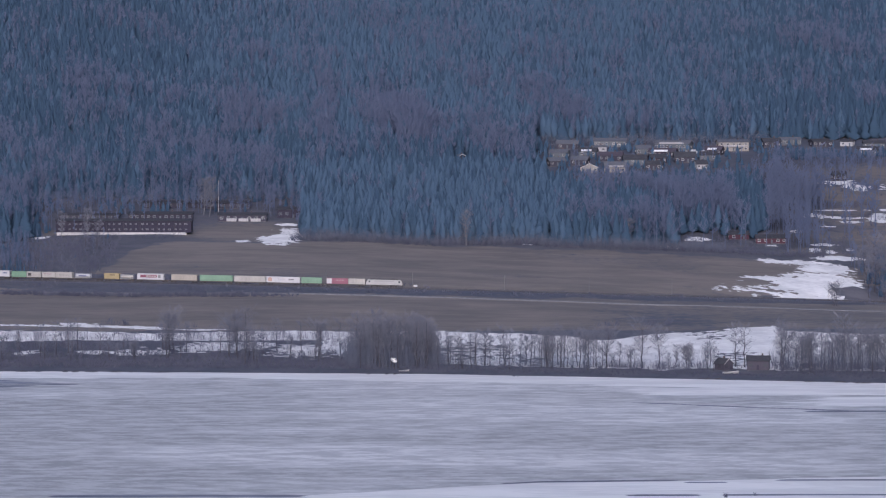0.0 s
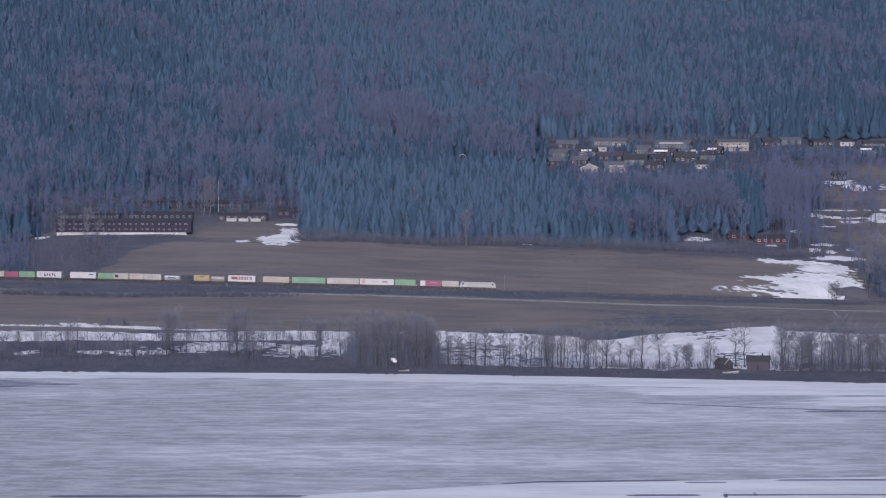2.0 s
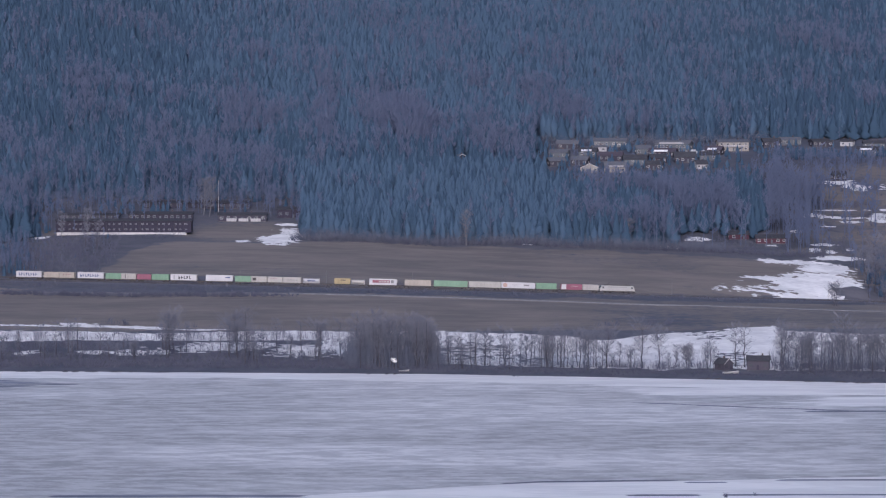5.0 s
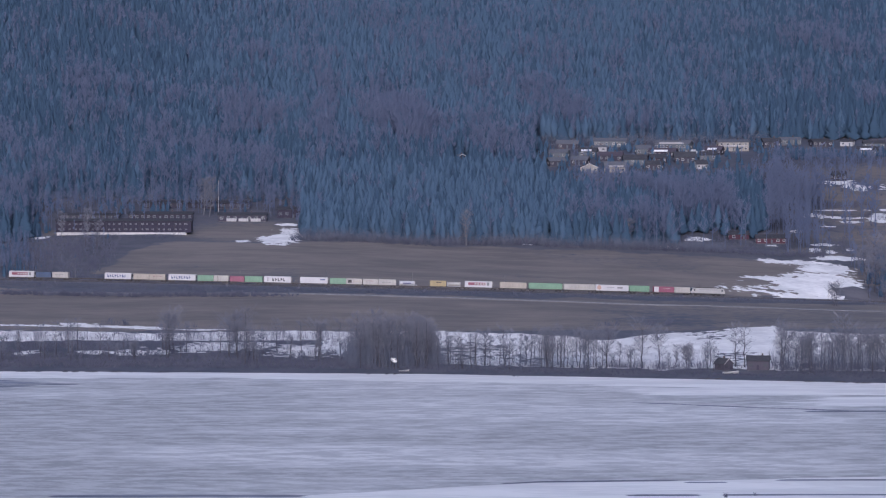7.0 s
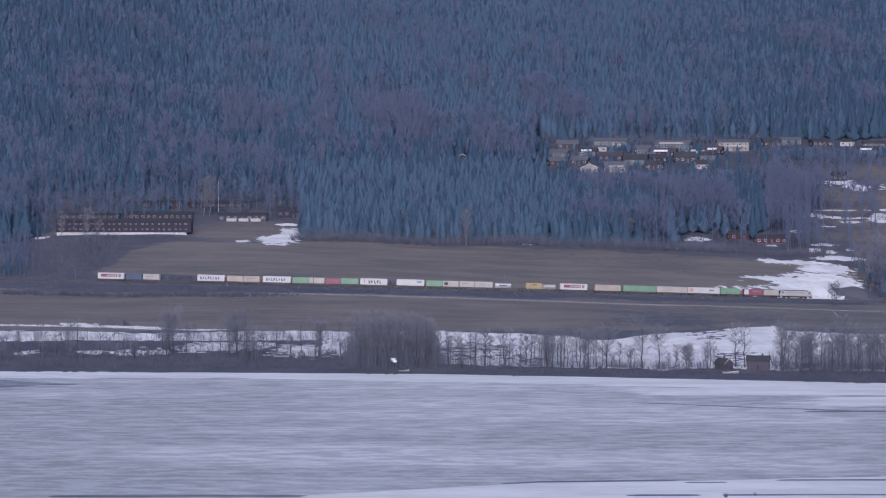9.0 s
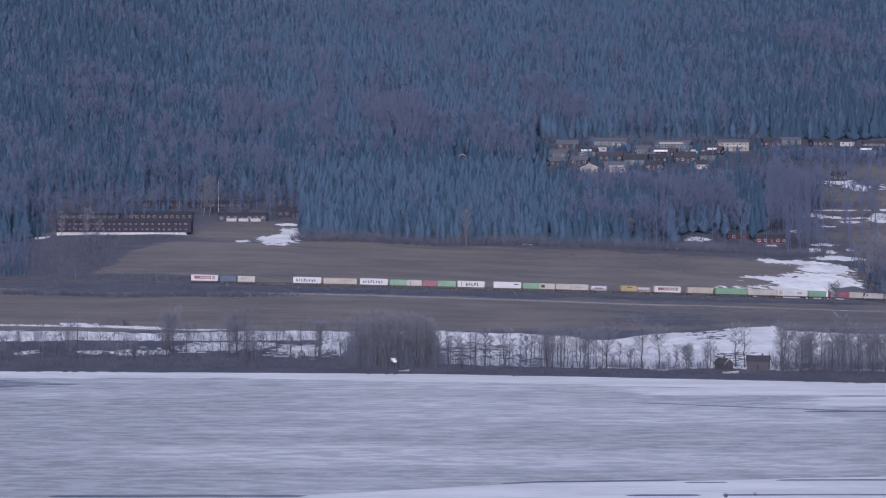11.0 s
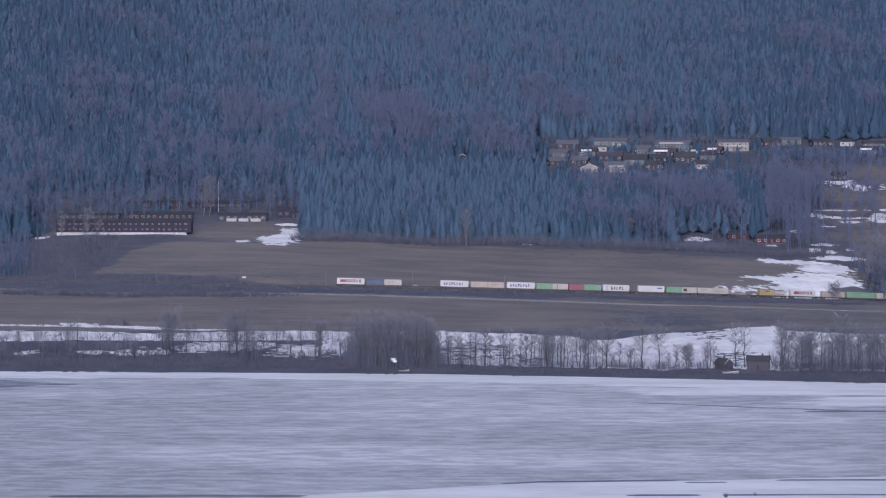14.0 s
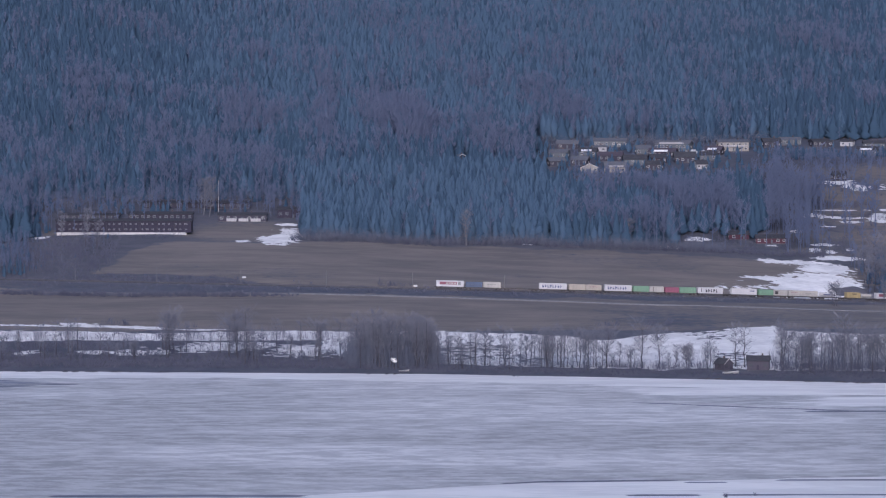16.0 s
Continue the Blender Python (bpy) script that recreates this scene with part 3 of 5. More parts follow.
def build_woods():
    rng = np.random.default_rng(11)
    fine = [crown_shape(rng, 13, 8, 0.03, 0.1, 0.175, 0.36) for _ in range(7)]
    plain = [crown_shape(rng, 8, 6, 0.02, 0.13, 0.18, 0.36) for _ in range(6)]
    pines = [crown_shape(rng, 7, 6, 0.2, 0.38, 0.15, 0.38) for _ in range(5)]
    bare = [bare_shape(rng, 13, 5, 0.12) for _ in range(8)]
    bare_far = [bare_shape(rng, 10, 4, 0.11) for _ in range(6)]
    pts = []
    for y0, y1, step in ((2080, 2420, 4.0), (2420, 2800, 4.3), (2800, 3250, 5.1), (3250, 3600, 6.5)):
        half = y1 * 0.122
        gx, gy = np.meshgrid(np.arange(-half, half, step), np.arange(y0, y1, step))
        pts.append(np.stack([gx.ravel() + rng.uniform(-0.5, 0.5, gx.size) * step, gy.ravel() + rng.uniform(-0.5, 0.5, gx.size) * step], 1))
    p = np.concatenate(pts)
    x, y = p[:, 0], p[:, 1]
    keep = rng.uniform(0, 1, len(x)) > clearing(x, y)
    # a dark stand of young spruces and birches beside the snow field
    x, y = np.append(x[keep], rng.uniform(217, 250, 90)), np.append(y[keep], rng.uniform(2112, 2205, 90))
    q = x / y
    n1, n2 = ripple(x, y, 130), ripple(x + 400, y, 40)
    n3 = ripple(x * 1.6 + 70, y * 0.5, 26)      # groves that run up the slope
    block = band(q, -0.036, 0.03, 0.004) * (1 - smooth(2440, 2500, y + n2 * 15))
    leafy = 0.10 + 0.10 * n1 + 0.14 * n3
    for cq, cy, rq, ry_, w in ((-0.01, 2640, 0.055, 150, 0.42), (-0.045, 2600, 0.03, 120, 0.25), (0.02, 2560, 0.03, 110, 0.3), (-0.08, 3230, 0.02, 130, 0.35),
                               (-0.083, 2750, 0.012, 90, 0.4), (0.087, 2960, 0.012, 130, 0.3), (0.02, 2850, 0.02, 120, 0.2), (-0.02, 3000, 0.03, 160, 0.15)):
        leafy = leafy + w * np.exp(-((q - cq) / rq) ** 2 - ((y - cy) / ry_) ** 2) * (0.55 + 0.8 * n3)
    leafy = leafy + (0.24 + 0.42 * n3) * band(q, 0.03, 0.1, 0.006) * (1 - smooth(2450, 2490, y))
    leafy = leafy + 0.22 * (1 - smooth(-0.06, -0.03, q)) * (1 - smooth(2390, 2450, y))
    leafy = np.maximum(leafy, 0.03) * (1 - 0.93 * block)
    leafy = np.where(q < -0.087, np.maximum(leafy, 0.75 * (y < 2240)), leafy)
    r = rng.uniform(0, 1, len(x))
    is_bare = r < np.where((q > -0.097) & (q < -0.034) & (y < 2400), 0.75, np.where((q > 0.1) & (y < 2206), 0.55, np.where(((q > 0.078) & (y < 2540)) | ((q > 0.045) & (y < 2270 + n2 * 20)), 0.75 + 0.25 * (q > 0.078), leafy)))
    # pale pines gathered mid-slope imitate vignetting: the forest darkens towards both sides
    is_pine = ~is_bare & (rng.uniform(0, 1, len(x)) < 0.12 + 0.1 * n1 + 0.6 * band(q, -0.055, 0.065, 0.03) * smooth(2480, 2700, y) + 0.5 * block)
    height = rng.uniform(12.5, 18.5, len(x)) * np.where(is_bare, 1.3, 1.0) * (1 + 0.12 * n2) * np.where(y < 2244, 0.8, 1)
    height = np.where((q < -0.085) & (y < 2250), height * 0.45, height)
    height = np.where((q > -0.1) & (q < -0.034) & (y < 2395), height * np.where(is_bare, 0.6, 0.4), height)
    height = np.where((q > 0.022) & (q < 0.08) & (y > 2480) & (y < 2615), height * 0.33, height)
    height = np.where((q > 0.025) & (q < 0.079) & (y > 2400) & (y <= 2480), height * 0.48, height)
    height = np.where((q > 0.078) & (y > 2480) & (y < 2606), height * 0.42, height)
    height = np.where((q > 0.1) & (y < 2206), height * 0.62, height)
    s = ~is_bare & ~is_pine
    near = y < 2520
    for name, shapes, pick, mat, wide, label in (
            ("spruce_wood", fine, s & near, HAZED_SPRUCE, 1.1, "dark spruce wood above the field, blued for haze"),
            ("spruce_wood", plain, s & ~near, HAZED_SPRUCE, 1.15, "dense dark spruce forest on the hillside, blued for haze"),
            ("pine_wood", pines, is_pine, HAZED_PINE, 1.1, "pale haze-blued pines, thickest in the middle of the hillside forest"),
            ("birch_wood", bare, is_bare & (y < 2750), HAZED_BARE, 1.0, "leafless birches among the lower spruces, blued for haze"),
            ("birch_wood", bare_far, is_bare & (y >= 2750), HAZED_BARE, 1.1, "leafless birches scattered high on the hillside, blued for haze")):
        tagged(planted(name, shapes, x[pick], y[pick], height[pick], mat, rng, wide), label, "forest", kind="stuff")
    return rng


build_woods()


# ================= shore trees and scrub =================
def tube(v, f, a, b, r0, r1, n=4):
    d = (b - a) / (np.linalg.norm(b - a) + 1e-9)
    s = np.cross(d, (0.3, 0.8, 0.5))
    s /= np.linalg.norm(s)
    t = np.cross(d, s)
    k = len(v)
    for i in range(n):
        w = math.cos(6.283 * i / n) * s + math.sin(6.283 * i / n) * t
        v += [a + w * r0, b + w * r1]
    for i in range(n):
        j = (i + 1) % n
        f += [(k + 2 * i, k + 2 * j, k + 2 * j + 1), (k + 2 * i, k + 2 * j + 1, k + 2 * i + 1)]


def leafless_tree(rng, height, spread, stems, bark, label, group, twiggy=1.0, low=0.25):
    """A leafless tree with stem, rising limbs, side branches and fine twigs, at the origin."""
    wood_v, wood_f, twig_v, twig_f = [], [], [], []
    for stem in range(stems):
        lean = rng.normal(0, 0.03 + 0.07 * (stems > 1), 2)
        p = np.array((rng.normal(0, 0.3) * (stems > 1), rng.normal(0, 0.3) * (stems > 1), -0.4))
        h = height * rng.uniform(0.85, 1.0)
        r = 0.0165 * h
        path = [p]
        for k in range(8):
            p = p + np.array((lean[0] * h / 8 + rng.normal(0, 0.012) * h, lean[1] * h / 8 + rng.normal(0, 0.012) * h, h / 8))
            path.append(p)
        for k in range(8):
            tube(wood_v, wood_f, path[k], path[k + 1], r * (1 - k / 8.4) ** 0.9, r * (1 - (k + 1) / 8.4) ** 0.9, 5)
        for k in range(int(30 * twiggy)):
            f = low + (0.98 - low) * rng.uniform(0, 1) ** 0.85
            i = min(7, int(f * 8))
            s = path[i] + (path[i + 1] - path[i]) * (f * 8 - i)
            up = (f - low) / (1 - low)
            reach = spread * h * (0.35 + 0.65 * math.sin(min(1.0, 0.25 + up) * 1.57) if up < 0.5 else math.cos((up - 0.5) * 2.4)) * rng.uniform(0.6, 1.1)
            a, rise = rng.uniform(0, 6.283), rng.uniform(0.55, 1.1)
            rl = max(0.025, r * 0.36 * (1 - 0.75 * f))
            limb = [s]
            for j in range(3):
                a += rng.normal(0, 0.25)
                limb.append(limb[-1] + np.array((math.cos(a), math.sin(a), rise * (0.8 + 0.3 * j))) * reach / 3)
                tube(wood_v, wood_f, limb[j], limb[j + 1], rl * (1 - j / 3.4), rl * (1 - (j + 1) / 3.4), 3)
            for j in range(7):
                u = rng.uniform(0.35, 2.99)
                b0 = limb[int(u)] + (limb[int(u) + 1] - limb[int(u)]) * (u % 1)
                out = np.array((math.cos(a + rng.choice((-0.9, 0.9)) + rng.normal(0, 0.4)), math.sin(a + rng.normal(0, 1.0)), rng.uniform(0.3, 1.2)))
                e0 = b0 + out * reach * rng.uniform(0.3, 0.75)
                sliver(twig_v, twig_f, b0, e0, 0.035, rng)
                for m in range(6):
                    b1 = b0 + (e0 - b0) * rng.uniform(0.15, 1)
                    e1 = b1 + (out * 0.4 + rng.normal(0, 0.6, 3) + (0, 0, 0.2)) * rng.uniform(0.4, 1.3)
                    sliver(twig_v, twig_f, b1, e1, 0.019, rng)
    tree = thing("leafless_tree", label, "tree", group=group)
    part("trunk", joined("trunk", wood_v, wood_f, [bark]), None, tree)
    part("crown", joined("crown", twig_v, twig_f, [HAZED_TWIG]), None, tree)
    return tree


def shore_line(x):
    return float(across(SHORE, np.array(x / 1740.0)))


def build_shore_trees():
    rng = np.random.default_rng(23)
    group = "leafless trees along the lake shore"
    kinds = [leafless_tree(rng, 13.0, 0.21, 1, BARK, "slender leafless grey alder on the lake shore", group, 0.6),
             leafless_tree(rng, 13.5, 0.27, 1, BARK, "broad leafless tree with a rounded twiggy crown", group, 1.25),
             leafless_tree(rng, 12.0, 0.21, 2, BARK, "forked leafless alder on the snowy bank", group, 0.55),
             leafless_tree(rng, 13.5, 0.2, 1, BARK, "slim leafless birch near the lake shore", group, 0.75),
             leafless_tree(rng, 9.0, 0.26, 3, BARK, "low many-stemmed leafless willow on the bank", group),
             leafless_tree(rng, 13.0, 0.31, 1, BARK, "wide leafless tree with spreading limbs", group, 1.35),
             leafless_tree(rng, 13.5, 0.18, 1, BIRCH_BARK, "tall pale-stemmed leafless birch", "tall birches on the slope", 1.2)]
    for k in kinds:
        k.matrix_world = Matrix.Translation((0, 0, -30))
    used = set()

    def plant(kind, x, back, size):
        y = shore_line(x) + back
        size *= 1.14
        m = pose(x, y, spot(x, y), 0, 0, rng.uniform(0, 360)) @ Matrix.Diagonal((size, size, size, 1))
        if kind in used:
            copy_thing(kinds[kind], m)
        else:
            used.add(kind)
            kinds[kind].matrix_world = m

    # single trees: kind, x, metres behind the water's edge, size
    singles = [(0, -172, 30, .95), (2, -160, 26, .8), (0, -148, 34, 1), (1, -119, 36, 1.15), (4, -133, 30, .8),
               (5, -89, 42, 1.1), (0, -84, 34, .95), (3, -78, 38, .9), (2, -66, 36, .9), (0, -53, 34, 1.1), (0, -44, 34, 1.2), (3, -41, 36, 1.15), (2, -37, 34, 1.25),
               (5, 60, 26, .95), (0, 65, 26, 1.0), (5, 69, 24, 1.05), (1, 84, 26, 1.05), (5, 91, 26, 1.05), (2, 98, 30, .8),
               (4, 103, 30, 1.0), (0, 112, 30, .9), (3, 123, 34, 1.2), (3, 126.5, 33, 1.15), (5, 142, 26, 1.15)]
    for s in singles:
        plant(*s)
    for i in range(70):     # the thick clump on the point
        plant(int(rng.choice([0, 0, 3, 3, 2])), rng.uniform(-37.5, -3.5), rng.uniform(14, 40), rng.uniform(1.0, 1.45))
    for i in range(46):     # thin growth east of the clump
        plant(int(rng.choice([0, 0, 2, 3, 3])), rng.uniform(-2, 62), rng.uniform(16, 34), rng.uniform(0.75, 1.12))
    for i in range(14):
        plant(int(rng.choice([0, 2, 3])), rng.uniform(60, 114), rng.uniform(20, 36), rng.uniform(0.5, 0.9))
    for i in range(46):     # the grove beyond the cabins
        plant(int(rng.choice([0, 0, 3, 3, 5, 1])), rng.uniform(141, 190), rng.uniform(18, 44), rng.uniform(0.72, 1.12))
    for i in range(34):     # sparse growth to the west
        plant(int(rng.choice([0, 0, 2, 3])), rng.uniform(-196, -45), rng.uniform(20, 70), rng.uniform(0.6, 1.0))
    # brush along the railway, road and snow field: x, y, size
    for kind, x, y, size in ((5, 193.6, 2046, 0.8), (1, 194.6, 2046.6, 0.7), (5, 192.9, 2046.8, 0.62), (6, 101, 2248, 1.25), (5, -90, 1803, 1.25), (1, -86, 1799, 1.2), (5, -93, 1796, 1.1), (1, -118, 1815, 1.1), (5, -121, 1811, 1.2), (5, -55, 1790, 1.15), (5, 222, 2128, 1.2), (5, 219, 2150, 1.3), (1, 226, 2170, 1.3), (0, 218, 2118, 1.1), (2, -183, 2190, 0.9), (6, -131.5, 2330, 1.45), (6, -135, 2334, 1.35),
                             (6, 12.5, 2233, 1.3), (6, -206, 2240, 1.0), (6, -192, 2244, 1.05), (2, -186, 2238, 1.0), (3, -190, 2200, 0.9), (0, 226, 2150, 1.4), (1, 232, 2140, 1.5), (5, 236, 2180, 1.5), (0, 229, 2195, 1.3), (2, 224, 2105, 1.1)):
        m = pose(x, y, spot(x, y), 0, 0, rng.uniform(0, 360)) @ Matrix.Diagonal((size, size, size, 1))
        if kind in used:
            copy_thing(kinds[kind], m)
        else:
            used.add(kind)
            kinds[kind].matrix_world = m


def build_scrub():
    rng = np.random.default_rng(31)
    low, high = [], []
    # x, y, height of bushes and their number of stems

    def bed(x, y, h, n, into=low):
        x = np.asarray(x, float)
        into.append((x, np.broadcast_to(y, x.shape), np.broadcast_to(h, x.shape), n))

    def shore(x):
        return across(SHORE, x / 1740.0)

    u = rng.uniform
    x = np.repeat(np.arange(-205, 192, 0.9), 4) + u(-0.6, 0.6, 4 * 442)[:4 * len(np.arange(-205, 192, 0.9))]
    gap = (x > 112) & (x < 138)
    bed(x, shore(x) + np.where(gap, u(8, 12, len(x)), u(9, 30, len(x)) - np.where(x > -2, 0.28, 0) * (u(9, 30, len(x)) - 9)), np.where(gap, u(0.5, 1.0, len(x)), u(0.8, 2.7, len(x)) * np.where(x > -26, np.where(x > -2, 0.55, np.where(x < -14, 0.35, 1.1)), 1)), 12)
    x = u(-205, -38, 750)      # brush on the western bank
    bed(x, shore(x) + u(22, 60, 750), u(0.9, 2.6, 750), 11)
    x = u(-205, -38, 260)
    bed(x, shore(x) + u(50, 98, 260), u(0.8, 2.0, 260), 9)
    x = u(-205, -36, 420)      # saplings in the snow strip
    bed(x, shore(x) + u(58, 122, 420), u(2.0, 6.0, 420), 6)
    x = u(0, 150, 110)
    bed(x, shore(x) + u(40, 80, 110), u(1.5, 4.0, 110), 4)
    x = u(-2, 62, 160)         # young growth under the eastern trees
    bed(x, shore(x) + u(16, 34, 160), u(1.5, 5.0, 160), 5, high)
    x = u(60, 112, 110)
    bed(x, shore(x) + u(18, 34, 110), u(1.5, 4.5, 110), 8)
    x = u(138, 190, 240)
    bed(x, shore(x) + u(16, 40, 240), u(1.5, 6.5, 240), 9)
    x = u(-40, -2, 900)        # the thicket of poles on the point
    bed(x, shore(x) + u(19, 44, 900), u(4, 17.0, 900) * np.sqrt(np.clip(1 - ((x + 21) / 23) ** 2, 0.1, 1)), 15, high)
    x = u(142, 192, 420)       # saplings in the grove beyond the cabins
    bed(x, shore(x) + u(16, 46, 420), u(5, 14.0, 420), 4, high)
    x = u(-4, 62, 160)         # thin poles east of it
    bed(x, shore(x) + u(16, 34, 160), u(5, 11.0, 160), 3, high)
    x = u(-80, 150, 1300)      # young growth that closes the edges of the wood
    bed(x, np.interp(x / 2235, (-0.036, 0.0, 0.012, 0.02, 0.03, 0.05, 0.08), (2235, 2233, 2245, 2251, 2239, 2235, 2227)) + u(-3, 7, 1300), u(2.0, 7.5, 1300), 9, high)
    x = u(60, 204, 520)
    bed(x, u(2604, 2622, 520), u(2.5, 8.0, 520), 8, high)
    x = u(-235, -82, 520)
    bed(x, u(2388, 2412, 520), u(2.5, 8.0, 520), 8, high)
    x = u(-82, 205, 900)       # undergrowth along the wood's edge
    bed(x, np.interp(x / 2235, (-0.036, 0.0, 0.012, 0.02, 0.03, 0.05, 0.08, 0.107), (2234, 2232, 2244, 2250, 2238, 2234, 2226, 2223)) + u(-4, 7, 900), u(1.0, 4.0, 900), 9)
    s = u(-240, 250, 420)      # low bushes on the verge between road and railway
    bed(np.interp(s, RAIL_U, RAIL_X), np.interp(s, RAIL_U, RAIL_Y) - u(9, 26, 420), u(0.5, 1.8, 420), 9)
    x = u(-215, -70, 560)      # hedge before the road in the west
    bed(x, across((2032, 2022, 2010, 2008, 2016), x / 2015) - u(4.5, 14, 560), u(1.2, 2.8, 560) * np.clip((-60 - x) / 40, 0.3, 1), 12)
    s = u(-240, -95, 260)      # brush behind the railway in the west
    bed(np.interp(s, RAIL_U, RAIL_X), np.interp(s, RAIL_U, RAIL_Y) + u(6, 26, 260), u(0.7, 2.4, 260), 10)
    x = u(-250, -172, 520)     # thicket below the settlement
    bed(x, u(2100, 2225, 520), u(1.5, 5.0, 520), 12)
    x = u(-215, -140, 70)
    bed(x, u(2228, 2250, 70), u(1.0, 3.0, 70), 10)
    x = u(183, 258, 360)       # brush on the eastern slope
    bed(x, u(2225, 2500, 360), u(1.2, 4.2, 360), 10)
    x = u(120, 190, 160)
    bed(x, u(2228, 2290, 160), u(1.0, 3.0, 160), 10)
    for cx, cy, h, k in ((-28, 2062, 3.0, 6), (-22, 2062, 2.4, 5), (-70, 2064, 1.8, 3), (-5, 2062, 1.5, 3), (60, 2240, 2.5, 5), (78, 1908, 3, 10), (98, 1914, 2.8, 10), (-150, 1905, 3.5, 8), (-120, 1898, 3.0, 5), (83, 1214, 1.6, 2), (92, 1219, 1.0, 1)):
        bed(cx + rng.normal(0, 4, k) * (k > 2), cy + rng.normal(0, 2, k) * (k > 2), h * u(0.6, 1.1, k), 14)
    for beds, name, mat, label in ((low, "shore_scrub", HAZED_SCRUB, "leafless scrub along shore and verges, blued for haze"), (high, "alder_thicket", HAZED_ALDER, "dense thicket of leafless alder poles, blued for haze")):
        V = []
        for x, y, h, n in beds:
            z = np.maximum(ground(x, y) - 0.1, -0.05)
            x, y, z, h = (np.repeat(a, n) for a in (x, y, z, h))
            m = len(x)
            foot = np.stack([x + rng.normal(0, 0.25, m) * h, y + rng.normal(0, 0.25, m) * h, z], 1)
            lean = 0.3 / (1 + h / 6)
            tip = foot + np.stack([rng.normal(0, 1, m) * lean * h, rng.normal(0, 1, m) * lean * h, u(0.5, 1.1, m) * h], 1)
            twigs = [(foot, tip, 0.06 if mat is HAZED_SCRUB else 0.026)]
            for i in range(3):
                c = foot + (tip - foot) * u(0.3, 1, (m, 1))
                twigs.append((c, c + rng.normal(0, 0.2, (m, 3)) * np.minimum(h, 5)[:, None] + np.stack([0 * h, 0 * h, 0.15 * h], 1), 0.045))
            for a, b, w in twigs:
                side = np.cross(b - a, rng.normal(size=(m, 3)))
                side *= w / (np.linalg.norm(side, axis=1)[:, None] + 1e-9)
                V.append(np.stack([a - side, a + side, b], 1).reshape(-1, 3))
        V = np.concatenate(V)
        tagged(new(name, joined(name, V, np.arange(len(V)).reshape(-1, 3), [mat])), label, "scrub", kind="stuff")


build_shore_trees()
build_scrub()


# ================= houses =================
_meshes = {}


def window_on(parent, x, y, z, w, h, turn=0.0, trim=None):
    """A framed window set 6 cm proud of a wall that faces -y (turned about z)."""
    trim = trim or WHITE_TRIM
    key = (w, h, trim.name)
    if key not in _meshes:
        bm = B()
        for a, b, sx, sz in ((-w / 2, 0, 0.12, h), (w / 2, 0, 0.12, h), (0, -0.06, w + 0.12, 0.12), (0, h - 0.06, w + 0.12, 0.12), (0, 0, 0.07, h)):
            box(bm, a, 0, b, sx, 0.12, sz)
        me = bpy.data.meshes.new("window")
        bm.to_mesh(me)
        bm.free()
        me.materials.append(trim)
        bm = B()
        box(bm, 0, 0.02, 0, w, 0.05, h)
        pane = bpy.data.meshes.new("pane")
        bm.to_mesh(pane)
        bm.free()
        pane.materials.append(GLASS)
        _meshes[key] = me, pane
    me, pane = _meshes[key]
    ob = part("window", me, None, parent)
    ob.matrix_basis = pose(x, y, z, 0, 0, turn)
    part("pane", pane, None, ob)
    return ob


